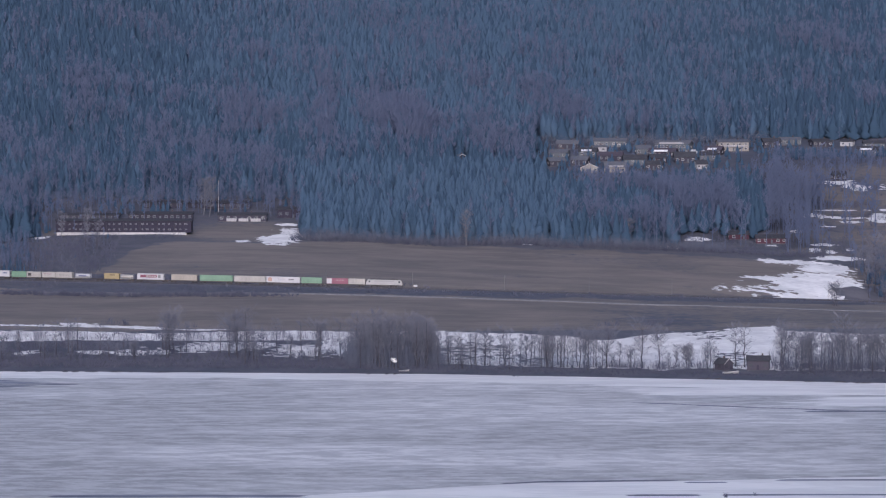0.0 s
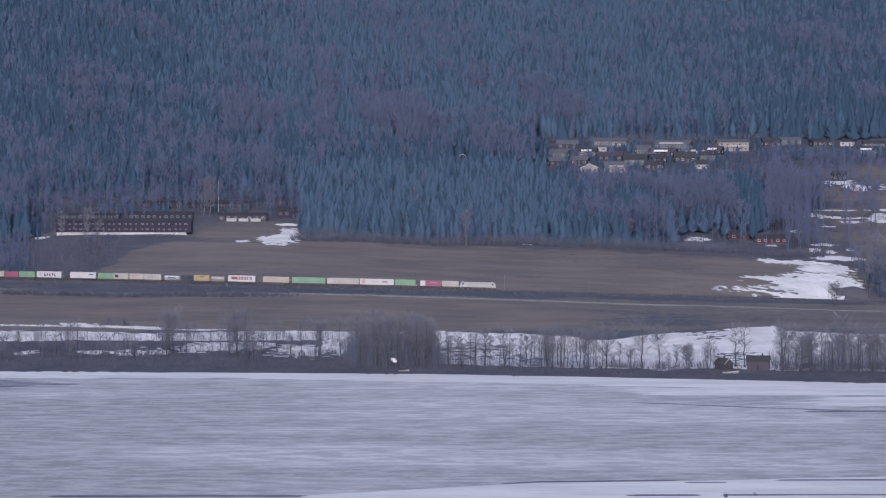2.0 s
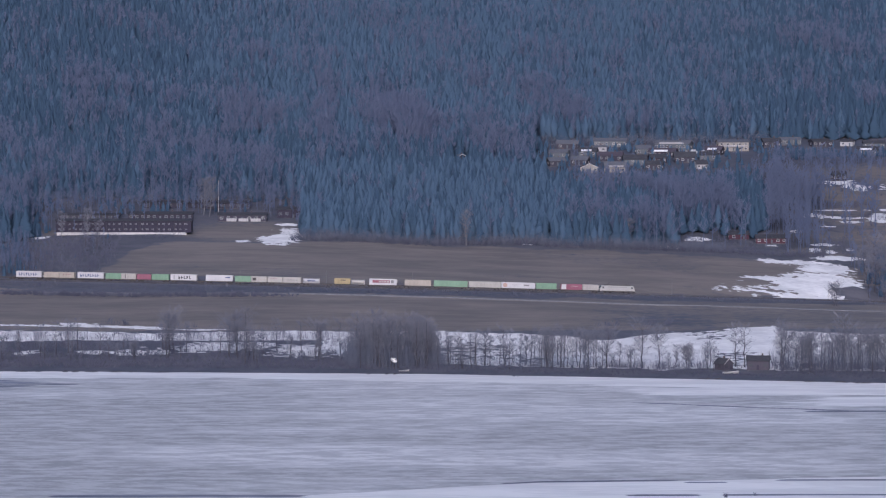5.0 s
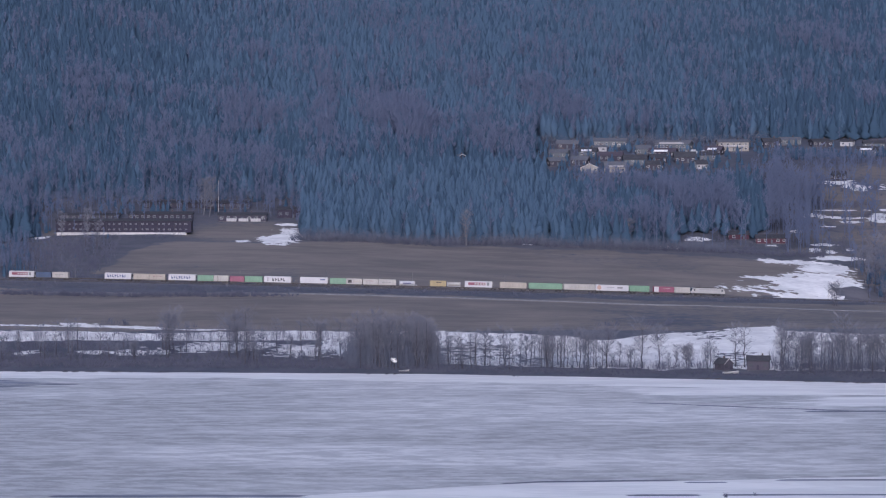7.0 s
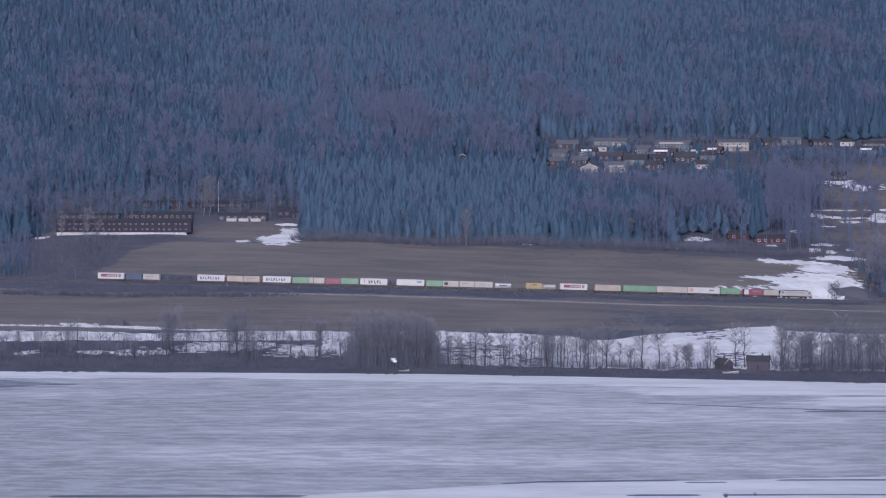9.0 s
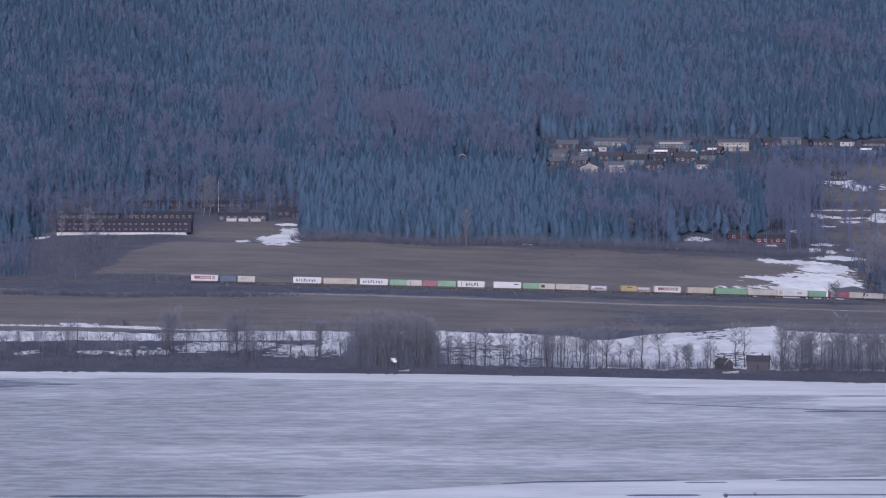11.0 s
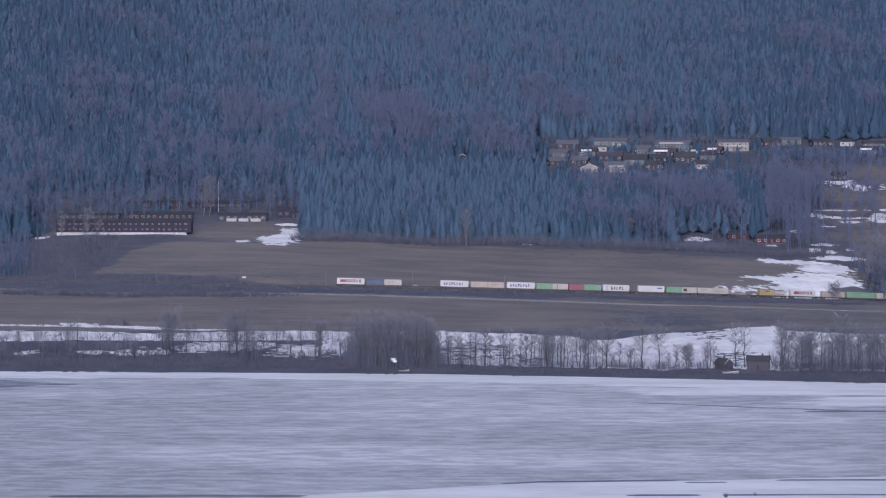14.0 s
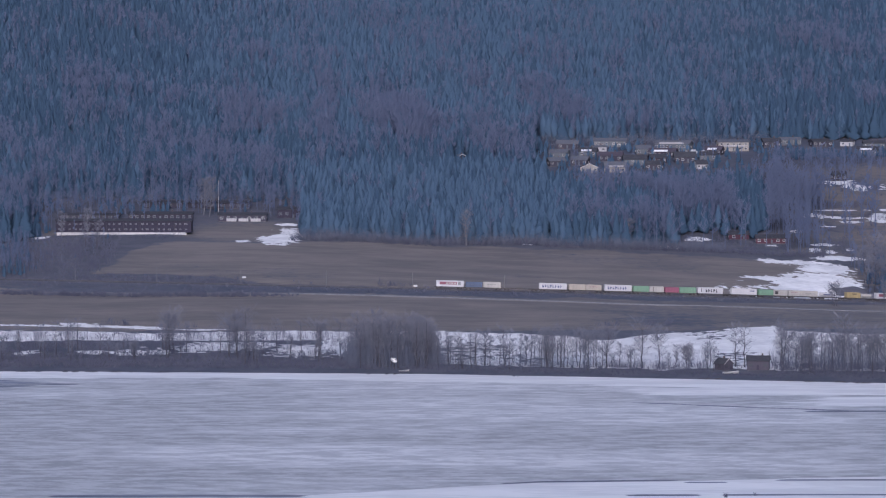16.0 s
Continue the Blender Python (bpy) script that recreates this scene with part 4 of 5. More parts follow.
def house(name, label, x, y, w, d, h, roof, wall_mat, roof_mat, turn=0.0, storeys=1, windows=4, gable_front=False, plinth=0.5,
          chimney=True, snow=False, trim=None, group="", balcony=False, door=True, category="house", door_mat=None, plinth_mat=None):
    """A gabled house: ridge along its width, or towards the lake if gable_front."""
    turn = turn or ((x * 7.3 + y * 3.1) % 36 - 18 if "village" in group else 0)
    z = min(spot(x + sx * w / 2, y + sy * d / 2) for sx in (-1, 1) for sy in (-1, 1))
    home = thing(name, label, category, pose(x, y, z, 0, 0, turn), group)
    low = -0.5
    bm = B()
    box(bm, 0, 0, low, w - 0.1, d - 0.1, plinth - low)
    part("plinth", bm, plinth_mat or BALLAST, home)
    top = plinth + h
    rise = roof
    bm = B()
    if gable_front:
        extruded(bm, [(-w / 2, plinth), (w / 2, plinth), (w / 2, top), (0, top + rise), (-w / 2, top)], -d / 2, d / 2, "y")
    else:
        extruded(bm, [(-d / 2, plinth), (d / 2, plinth), (d / 2, top), (0, top + rise), (-d / 2, top)], -w / 2, w / 2, "x")
    part("wall", bm, wall_mat, home)
    half = (w if gable_front else d) / 2
    over, t = 0.5, 0.22
    k = rise / half
    prof = [(-half - over, top - over * k), (0, top + rise), (half + over, top - over * k), (half + over, top - over * k + t), (0, top + rise + t), (-half - over, top - over * k + t)]
    bm = B()
    extruded(bm, prof, -(d if gable_front else w) / 2 - over, (d if gable_front else w) / 2 + over, "y" if gable_front else "x")
    bmesh.ops.translate(bm, verts=bm.verts, vec=(0, 0, 0.02))
    roof_ob = part("roof", bm, roof_mat, home)
    if snow:
        bm = B()
        prof2 = [(-half - over * 0.6, top - over * 0.6 * k + t + 0.03), (-half * 0.62, top + rise * 0.38 + t + 0.03), (-half * 0.62, top + rise * 0.38 + t + 0.16), (-half - over * 0.6, top - over * 0.6 * k + t + 0.18)]
        extruded(bm, prof2, -w * 0.36, w * 0.22, "y" if gable_front else "x")
        part("snow_cover", bm, SNOW, roof_ob, "thin leftover snow on the roof")
    if gable_front:
        bm = B()
        for s in (-1, 1):
            a, b = Vector((s * (half + over), -d / 2 - over - 0.04, top - over * k)), Vector((0, -d / 2 - over - 0.04, top + rise))
            n = Vector((0, 0, 0.3))
            q = [a, b, b + n, a + n]
            f1 = [bm.verts.new(p) for p in q]
            f2 = [bm.verts.new(p + Vector((0, 0.06, 0))) for p in q]
            bm.faces.new(f1), bm.faces.new(f2[::-1])
            for i in range(4):
                bm.faces.new((f1[i], f2[i], f2[(i + 1) % 4], f1[(i + 1) % 4]))
        part("bargeboard", bm, WHITE_TRIM, home)
    if chimney:
        bm = B()
        box(bm, w * 0.18 if not gable_front else 0.5, 0.3, top + rise * 0.6, 0.7, 0.7, rise * 0.4 + 1.1, 0.04)
        part("chimney", bm, BRICK, roof_ob)
    per = h / storeys
    for s in range(storeys):
        for i in range(windows):
            wx = -w / 2 + w * (i + 0.5) / windows
            if door and s == 0 and i == windows // 2:
                bm = B()
                box(bm, wx, -d / 2 - 0.03, plinth, 1.0, 0.1, 2.05)
                part("door", bm, door_mat or HAZED_WOOD_GREY, home)
                continue
            window_on(home, wx, -d / 2 - 0.06, plinth + s * per + per * 0.35, min(1.5, w / windows * 0.6), min(1.25, per * 0.5), trim=trim)
    for side in (-1, 1):
        window_on(home, side * (w / 2 + 0.06), 0, plinth + per * 0.35, 1.2, min(1.2, per * 0.5), 90 * side, trim=trim)
    if balcony:
        bm = B()
        box(bm, 0, -d / 2 - 0.8, plinth + per - 0.15, w * 0.7, 1.6, 0.15)
        rail_b = part("balcony", bm, WOOD_WHITE, home)
        bm = B()
        box(bm, 0, -d / 2 - 1.55, plinth + per + 0.1, w * 0.7, 0.06, 0.85)
        part("railing", bm, WOOD_WHITE, rail_b)
    return home


def build_settlement():
    # long terrace below the wood
    row = "terraced houses below the wood"
    w = 74.0
    x, y = -174.0, 2262.0
    z = spot(-138, 2258)
    terrace = thing("terraced_house", "long red-brown two-storey terrace with white plinth", "house", pose(x, y, z, 0, 0, -1.0), row)
    bm = B()
    box(bm, -1.5, 0, -1.2, w - 4, 10, 2.4)
    part("plinth", bm, CONCRETE, terrace)
    bm = B()
    # the wall colour carries the haze, bluer than plain red-brown boards
    extruded(bm, [(-5.1, 1.2), (5.1, 1.2), (5.1, 7.4), (0, 8.4), (-5.1, 7.4)], -w / 2, w / 2, "x")
    part("wall", bm, HAZED_WOOD_RED, terrace)
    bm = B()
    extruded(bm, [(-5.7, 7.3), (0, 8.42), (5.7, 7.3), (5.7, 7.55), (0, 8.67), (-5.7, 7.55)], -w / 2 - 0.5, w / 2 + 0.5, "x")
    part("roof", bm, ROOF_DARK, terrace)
    for s in (0, 1):
        for i in range(24):
            window_on(terrace, -w / 2 + 1.6 + i * 3.02 + (0.5 if i % 3 == 0 else 0), -5.16, 2.5 + s * 2.9, 0.8 if (i * 7 + s * 3) % 4 else 1.4, 0.7, trim=GREY_TRIM)
    bm = B()
    for i in range(1, 8):
        box(bm, -w / 2 + i * w / 8, -5.3, 1.2, 0.25, 0.5, 6.1)
    part("party_wall", bm, HAZED_WOOD_BROWN, terrace)
    bm = B()
    box(bm, w / 2 - 3.4, -5.3, -1.2, 1.6, 0.2, 2.2)
    part("door", bm, WOOD_WHITE, terrace)
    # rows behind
    house("terraced_house", "low red-brown terrace behind the long one", -198, 2322, 34, 9, 2.6, 1.2, HAZED_WOOD_BROWN, ROOF_DARK, 0, 1, 10, group=row, trim=GREY_TRIM)
    house("terraced_house", "red-brown terrace with a dark shallow roof", -158, 2320, 36, 9, 3.0, 1.2, HAZED_WOOD_RED, ROOF_DARK, 0, 1, 11, group=row, trim=GREY_TRIM)
    house("terraced_house", "dark red-brown house with white window bands", -112, 2316, 27, 9, 3.2, 1.3, HAZED_WOOD_BROWN, ROOF_DARK, 0, 1, 7, group=row)
    house("terraced_house", "brick-red house with a low roof at the wood's edge", -84, 2330, 18, 9, 4.6, 1.4, HAZED_WOOD_RED, ROOF_DARK, 0, 1, 5, group=row, trim=GREY_TRIM)
    house("terraced_house", "long dark red terrace behind the others", -140, 2362, 60, 9, 2.8, 1.2, HAZED_WOOD_BROWN, ROOF_DARK, 0, 1, 14, group=row, trim=GREY_TRIM)
    for px, s in ((-118.0, 6.5), (-104.5, 6.5), (-111.3, 6.5)):
        bm = B()
        box(bm, 0, 0, 0, s * 0.85, 0.3, 1.7, 0.05)
        awn = tagged(part("garage_door", bm, WOOD_WHITE, None), "white garage doors on the dark house", "garage door", "garage doors")
        awn.matrix_world = pose(px, 2311.1, spot(px, 2311) + 0.3)
    for x, y in ((-99.9, 2079), (-13.7, 2063)):
        cab = thing("trackside_cabinet", "small white trackside cabinet in the dry grass", "cabinet", pose(x, y, spot(x, y)), "trackside cabinets")
        bm = B()
        box(bm, 0, 0, -0.3, 1.8, 0.8, 0.9, 0.04)
        part("housing", bm, WHITE_TRIM, cab)
        bm = B()
        box(bm, 0, 0, 0.6, 2.0, 1.0, 0.12, 0.03)
        part("lid", bm, SNOW, cab)
    pole = thing("flagpole", "tall white flagpole beside the terraces", "flagpole", pose(-126.5, 2335, spot(-126.5, 2335)))
    bm = B()
    rod(bm, (0, 0, -0.3), (0, 0, 19.0), 0.12, 0.07, 8)
    part("pole", bm, WHITE_TRIM, pole)
    bm = B()
    bmesh.ops.create_uvsphere(bm, u_segments=8, v_segments=6, radius=0.22, matrix=Matrix.Translation((0, 0, 19.1)))
    part("finial", bm, OCHRE_BOX, pole)


def build_village():
    # red, brown and grey walls here have haze blue in their colour
    g = "houses of the hillside village"
    H = house
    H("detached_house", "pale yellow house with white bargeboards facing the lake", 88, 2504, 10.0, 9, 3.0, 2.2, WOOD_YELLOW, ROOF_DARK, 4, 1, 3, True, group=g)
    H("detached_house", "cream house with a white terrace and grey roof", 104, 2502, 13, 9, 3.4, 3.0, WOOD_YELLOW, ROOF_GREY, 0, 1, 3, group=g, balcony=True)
    H("detached_house", "grey-green house with a dark roof", 117, 2530, 14, 9, 3.4, 2.6, HAZED_WOOD_GREY, ROOF_DARK, 0, 1, 4, group=g)
    H("detached_house", "dark brown house with white windows", 103, 2548, 15, 9, 3.2, 2.2, HAZED_WOOD_BROWN, HAZED_ROOF_RED, 0, 1, 4, group=g)
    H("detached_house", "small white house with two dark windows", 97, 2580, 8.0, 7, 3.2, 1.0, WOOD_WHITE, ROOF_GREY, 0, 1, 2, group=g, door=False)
    H("detached_house", "long grey house at the forest edge", 105, 2602, 20, 9, 3.4, 1.8, HAZED_WOOD_GREY, ROOF_GREY, 0, 1, 9, group=g)
    H("detached_house", "long pale house with a grey flat-pitched roof", 144, 2588, 22, 10, 3.6, 2.0, HAZED_WOOD_GREY, ROOF_GREY, 0, 1, 10, group=g, balcony=True)
    H("detached_house", "reddish house with a snow-edged roof", 136, 2560, 17, 9, 3.0, 2.2, HAZED_WOOD_RED, HAZED_ROOF_RED, 0, 1, 6, group=g, snow=True)
    H("detached_house", "dark house with a steep dark roof", 148, 2538, 13, 9, 3.2, 3.2, HAZED_WOOD_BROWN, ROOF_DARK, 0, 1, 4, group=g)
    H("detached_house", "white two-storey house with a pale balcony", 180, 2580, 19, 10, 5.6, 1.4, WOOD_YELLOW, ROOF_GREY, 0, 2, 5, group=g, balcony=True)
    H("detached_house", "small grey house with snow patches before it", 163, 2546, 10, 8, 3.2, 2.0, HAZED_WOOD_GREY, ROOF_DARK, 0, 1, 3, group=g)
    H("detached_house", "faint grey house among bare trees", 72, 2560, 11, 8, 3.2, 2.0, HAZED_WOOD_GREY, ROOF_GREY, 0, 1, 3, group=g)
    H("detached_house", "dim brown house at the village edge", 69, 2530, 10, 8, 3.0, 2.0, HAZED_WOOD_BROWN, ROOF_GREY, 0, 1, 3, group=g)
    H("detached_house", "grey house behind low birches", 217, 2598, 13, 9, 3.0, 1.6, HAZED_WOOD_GREY, ROOF_GREY, 0, 1, 5, group=g)
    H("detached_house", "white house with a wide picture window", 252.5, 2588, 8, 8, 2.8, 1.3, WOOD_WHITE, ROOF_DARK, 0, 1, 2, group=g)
    H("detached_house", "dark low house on the hilltop", 236, 2590, 13, 9, 3.0, 1.6, HAZED_WOOD_BROWN, ROOF_DARK, 0, 1, 4, group=g)
    H("detached_house", "low grey house with a grey roof", 268, 2580, 13, 9, 2.8, 1.6, HAZED_WOOD_GREY, ROOF_DARK, 0, 1, 4, group=g)
    H("detached_house", "lone house with a white gable in the wood", 11, 2540, 7, 7, 4.0, 2.0, HAZED_WOOD_BROWN, ROOF_GREY, 0, 1, 2, True, group=g)
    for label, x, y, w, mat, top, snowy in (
            ("dim brown village house with a grey roof", 84, 2532, 10, HAZED_WOOD_BROWN, ROOF_GREY, False), ("dark village house among garden trees", 90, 2566, 11, HAZED_WOOD_GREY, ROOF_DARK, True),
            ("brown village house below the road", 128, 2512, 10, HAZED_WOOD_BROWN, ROOF_DARK, False), ("grey village house with a low roof", 124, 2572, 9, HAZED_WOOD_GREY, ROOF_GREY, False),
            ("dark red village house with a dark roof", 131, 2536, 10, HAZED_WOOD_RED, ROOF_DARK, False), ("brown house beside snowy gardens", 168, 2566, 10, HAZED_WOOD_BROWN, HAZED_ROOF_RED, True),
            ("pale small house among birches", 156, 2512, 7, WOOD_WHITE, ROOF_DARK, False), ("low brown house near the forest", 78, 2596, 13, HAZED_WOOD_BROWN, ROOF_GREY, False),
            ("dark house beyond the birches", 205, 2592, 11, HAZED_WOOD_BROWN, ROOF_DARK, False), ("long grey outbuilding on the hilltop", 262, 2555, 13, HAZED_WOOD_GREY, ROOF_DARK, True),
            ("brown shed on the snowy slope", 236, 2470, 8, HAZED_WOOD_BROWN, ROOF_DARK, False)):
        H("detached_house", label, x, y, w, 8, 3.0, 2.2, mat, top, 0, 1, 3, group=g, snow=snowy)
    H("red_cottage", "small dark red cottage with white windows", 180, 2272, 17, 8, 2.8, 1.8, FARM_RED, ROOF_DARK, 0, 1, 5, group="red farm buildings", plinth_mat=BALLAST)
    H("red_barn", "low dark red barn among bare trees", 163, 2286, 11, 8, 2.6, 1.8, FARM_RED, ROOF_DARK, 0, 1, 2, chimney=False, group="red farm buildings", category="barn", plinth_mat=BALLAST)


def build_shore_things():
    g = "cabins by the lake"
    house("lake_cabin", "small dark red lakeside cabin with a steep roof", 117.5, 1732, 4.8, 6.2, 2.7, 1.9, CABIN, ROOF_DARK, 38, 1, 2, True, group=g, plinth=0.25, door=True, category="cabin", trim=HAZED_WOOD_RED, door_mat=HAZED_WOOD_BROWN, plinth_mat=BALLAST)
    house("lake_cabin", "larger dark brown lakeside cabin with a chimney", 131.8, 1729, 9.2, 6.0, 4.0, 1.7, CABIN, ROOF_DARK, -8, 1, 3, group=g, plinth=0.3, category="cabin", trim=HAZED_WOOD_BROWN, door_mat=HAZED_WOOD_RED, plinth_mat=BALLAST)
    boat("white_boat", "white pleasure boat pulled up before the small cabin", pose(119.5, 1718, spot(119.5, 1718) + 0.25, 0, 0, 8), 6.6)
    dish = thing("satellite_dish", "large white dish leaning on a post by the thicket", "dish", pose(-20.6, 1754, spot(-20.6, 1754)))
    bm = B()
    rod(bm, (0, 0.3, -0.3), (0, 0.3, 2.6), 0.12, n=8)
    part("post", bm, UNDER, dish)
    bm = B()
    bmesh.ops.create_uvsphere(bm, u_segments=20, v_segments=14, radius=2.4)
    bmesh.ops.delete(bm, geom=[v for v in bm.verts if v.co.z > -1.45], context="VERTS")
    bmesh.ops.solidify(bm, geom=bm.faces[:], thickness=0.08)
    bmesh.ops.transform(bm, matrix=pose(0.1, 1.4, 4.4, 60, 22, 0) @ Matrix.Diagonal((0.85, 0.55, 1, 1)), verts=bm.verts)
    part("reflector", bm, GELCOAT, dish)
    bm = B()
    rod(bm, (0.2, 0.0, 2.4), (-0.9, -0.6, 3.3), 0.07, n=6)
    box(bm, -0.95, -0.65, 3.2, 0.5, 0.4, 0.35, 0.05)
    part("feed_arm", bm, GALV, dish)
    boat("white_boat", "low white rowing boat drawn up on the bank", pose(-16.5, 1746, spot(-16.5, 1746) + 0.25, 0, 0, 4), 4.4)
    x, y = 124.2, 1733
    fence = thing("garden_fence", "low dark wooden fence between the two cabins", "fence", pose(x, y, spot(x, y), 0, 0, -6))
    bm = B()
    for z in (0.45, 0.85):
        box(bm, 0, -0.06, z, 5.2, 0.05, 0.12, 0.01)
    part("rail", bm, CABIN, fence)
    for k in range(4):
        bm = B()
        box(bm, -2.4 + 1.6 * k, 0, -0.3, 0.12, 0.12, 1.35, 0.015)
        part("post", bm, CABIN, fence)
    rng = random.Random(4)
    for x, y, s in ((108, 1709.5, 1.2), (112, 1708.6, 1.8), (-150, 1753, 1.5), (-118, 1752, 1.3), (171, 1686.5, 1.3), (166, 1689, 0.9), (-30, 1740, 0.8), (30, 1727, 0.7),
                    (-179, 1755, 1.6), (-173, 1755, 1.2), (-157, 1753, 1.8), (-137, 1752, 1.5), (-132, 1751.5, 1.2), (-104, 1751, 0.9), (-22, 1739.5, 1.3), (120, 1706, 1.4), (142, 1698, 1.3), (151, 1694.5, 1.4), (161, 1691, 1.6)):
        for k in range(4):
            bm = B()
            r = s * rng.uniform(0.3, 0.6)
            bmesh.ops.create_icosphere(bm, subdivisions=2, radius=r)
            for v in bm.verts:
                v.co *= 1 + 0.35 * noise.noise(v.co * 2.5 / r + Vector((x, k, 0)))
                v.co.z *= 0.55
                v.co.x *= 1.5
            ob = tagged(part("shore_rock", bm, BALLAST, None), "dark rock in the ice at the water's edge", "rock", "rocks at the water's edge")
            ob.matrix_world = pose(x + rng.uniform(-2, 2) * s, y + rng.uniform(-0.6, 0.6), 0.02, 0, 0, rng.uniform(0, 90))


def boat(name, label, m, length):
    """An open boat, keel along x."""
    ob = thing(name, label, "boat", m, "boats on the shore")
    n, rows = 12, []
    bm = B()
    for i in range(n + 1):
        t = i / n
        wide = 0.17 * length * (1 - max(0, t - 0.35) ** 2.2 / 0.65 ** 2.2 * 0.98)
        sheer = 0.13 * length + 0.05 * length * t * t
        keel = 0.06 * length * max(0, t - 0.6) ** 1.5
        rows.append([bm.verts.new(((t - 0.5) * length, s * wide * a, keel + sheer * b)) for s, a, b in ((-1, 1, 1), (-1, 0.85, 0.45), (-1, 0.4, 0.06), (1, 0, 0), (1, 0.4, 0.06), (1, 0.85, 0.45), (1, 1, 1))])
    for a, b in zip(rows, rows[1:]):
        for j in range(6):
            bm.faces.new((a[j], b[j], b[j + 1], a[j + 1]))
    bm.faces.new(rows[0])
    bmesh.ops.solidify(bm, geom=bm.faces[:], thickness=0.06)
    part("hull", bm, GELCOAT, ob)
    bm = B()
    for t in (-0.25, 0.05):
        box(bm, t * length, 0, 0.09 * length, 0.3, 0.3 * length, 0.05)
    part("thwart", bm, HAZED_WOOD_BROWN, ob)
    bm = B()
    for s in (-1, 1):
        rod(bm, (-0.5 * length, s * 0.17 * length, 0.132 * length), (0.1 * length, s * 0.165 * length, 0.15 * length), 0.05, n=5)
    part("gunwale", bm, HAZED_WOOD_BROWN, ob)
    return ob


build_settlement()
build_village()
build_shore_things()

# ================= the goods train =================
DECK = 1.15        # deck of a wagon above the rails
TRAIN = []         # things of the train and their middles along it


def ride(ob, middle, height=0.0):
    TRAIN.append((ob, middle, height))
    return ob


WHEELSET = None


def wheelset_mesh():
    global WHEELSET
    if WHEELSET is None:
        bm = B()
        for s in (-1, 1):
            rod(bm, (0, s * 0.69, 0.46), (0, s * 0.82, 0.46), 0.46, n=14)
        rod(bm, (0, -0.95, 0.46), (0, 0.95, 0.46), 0.08, n=8)
        WHEELSET = bpy.data.meshes.new("wheelset")
        bm.to_mesh(WHEELSET)
        bm.free()
        WHEELSET.materials.append(UNDER)
    return WHEELSET


def bogie(parent, x, wheelbase=1.8):
    bm = B()
    for s in (-1, 1):
        extruded(bm, [(-wheelbase / 2 - 0.45, 0.42), (wheelbase / 2 + 0.45, 0.42), (wheelbase / 2 + 0.3, 0.75), (-wheelbase / 2 - 0.3, 0.75)], s * 0.98 - 0.07, s * 0.98 + 0.07, "y")
    box(bm, 0, 0, 0.55, 0.5, 1.9, 0.35)
    b = part("bogie", bm, UNDER, parent)
    b.matrix_basis = pose(x, 0, 0)
    for s in (-1, 1):
        w = part("wheelset", wheelset_mesh(), None, b)
        w.matrix_basis = pose(s * wheelbase / 2, 0, 0)


def wagon(a, b, label="low iron container wagon with dark frame"):
    """A flat wagon that reaches from a to b along the train."""
    L = b - a - 0.5
    ob = thing("container_wagon", label, "rail wagon", group="wagons of the goods train")
    bm = B()
    for s in (-1, 1):
        box(bm, 0, s * 1.05, DECK - 0.55, L, 0.22, 0.5)
    for k in range(7):
        box(bm, -L / 2 + 0.3 + k * (L - 0.6) / 6, 0, DECK - 0.4, 0.3, 2.1, 0.3)
    part("underframe", bm, UNDER, ob)
    bm = B()
    box(bm, 0, 0, DECK - 0.1, L, 2.5, 0.08)
    part("deck", bm, UNDER, ob)
    for s in (-1, 1):
        bogie(ob, s * (L / 2 - 1.9))
        for k in (-1, 1):
            bm = B()
            rod(bm, (s * (L / 2 - 0.05), k * 0.85, 1.0), (s * (L / 2 + 0.19), k * 0.85, 1.0), 0.08, n=8)
            rod(bm, (s * (L / 2 + 0.18), k * 0.85, 1.0), (s * (L / 2 + 0.24), k * 0.85, 1.0), 0.22, n=10)
            part("buffer", bm, UNDER, ob)
    return ride(ob, (a + b) / 2)


def plate(parent, x, z, w, h, mat, name="marking", side=-1.27):
    bm = B()
    box(bm, x, side - 0.012, z, w, 0.024, h)
    return part(name, bm, mat, parent)


def glyphs(parent, x, z, w, h, mat, n):
    """A run of plain upright bars where the writing stands."""
    step = w / n
    bm = B()
    for i in range(n):
        cx = x - w / 2 + step * (i + 0.5)
        box(bm, cx - step * 0.2, -1.282, z, step * 0.28, 0.024, h)
        box(bm, cx + step * 0.12, -1.282, z + (h * 0.35 if i % 2 else 0.0), step * 0.34, 0.024, h * (0.3 if i % 3 else 0.6))
    return part("lettering", bm, mat, parent, "bold block lettering")


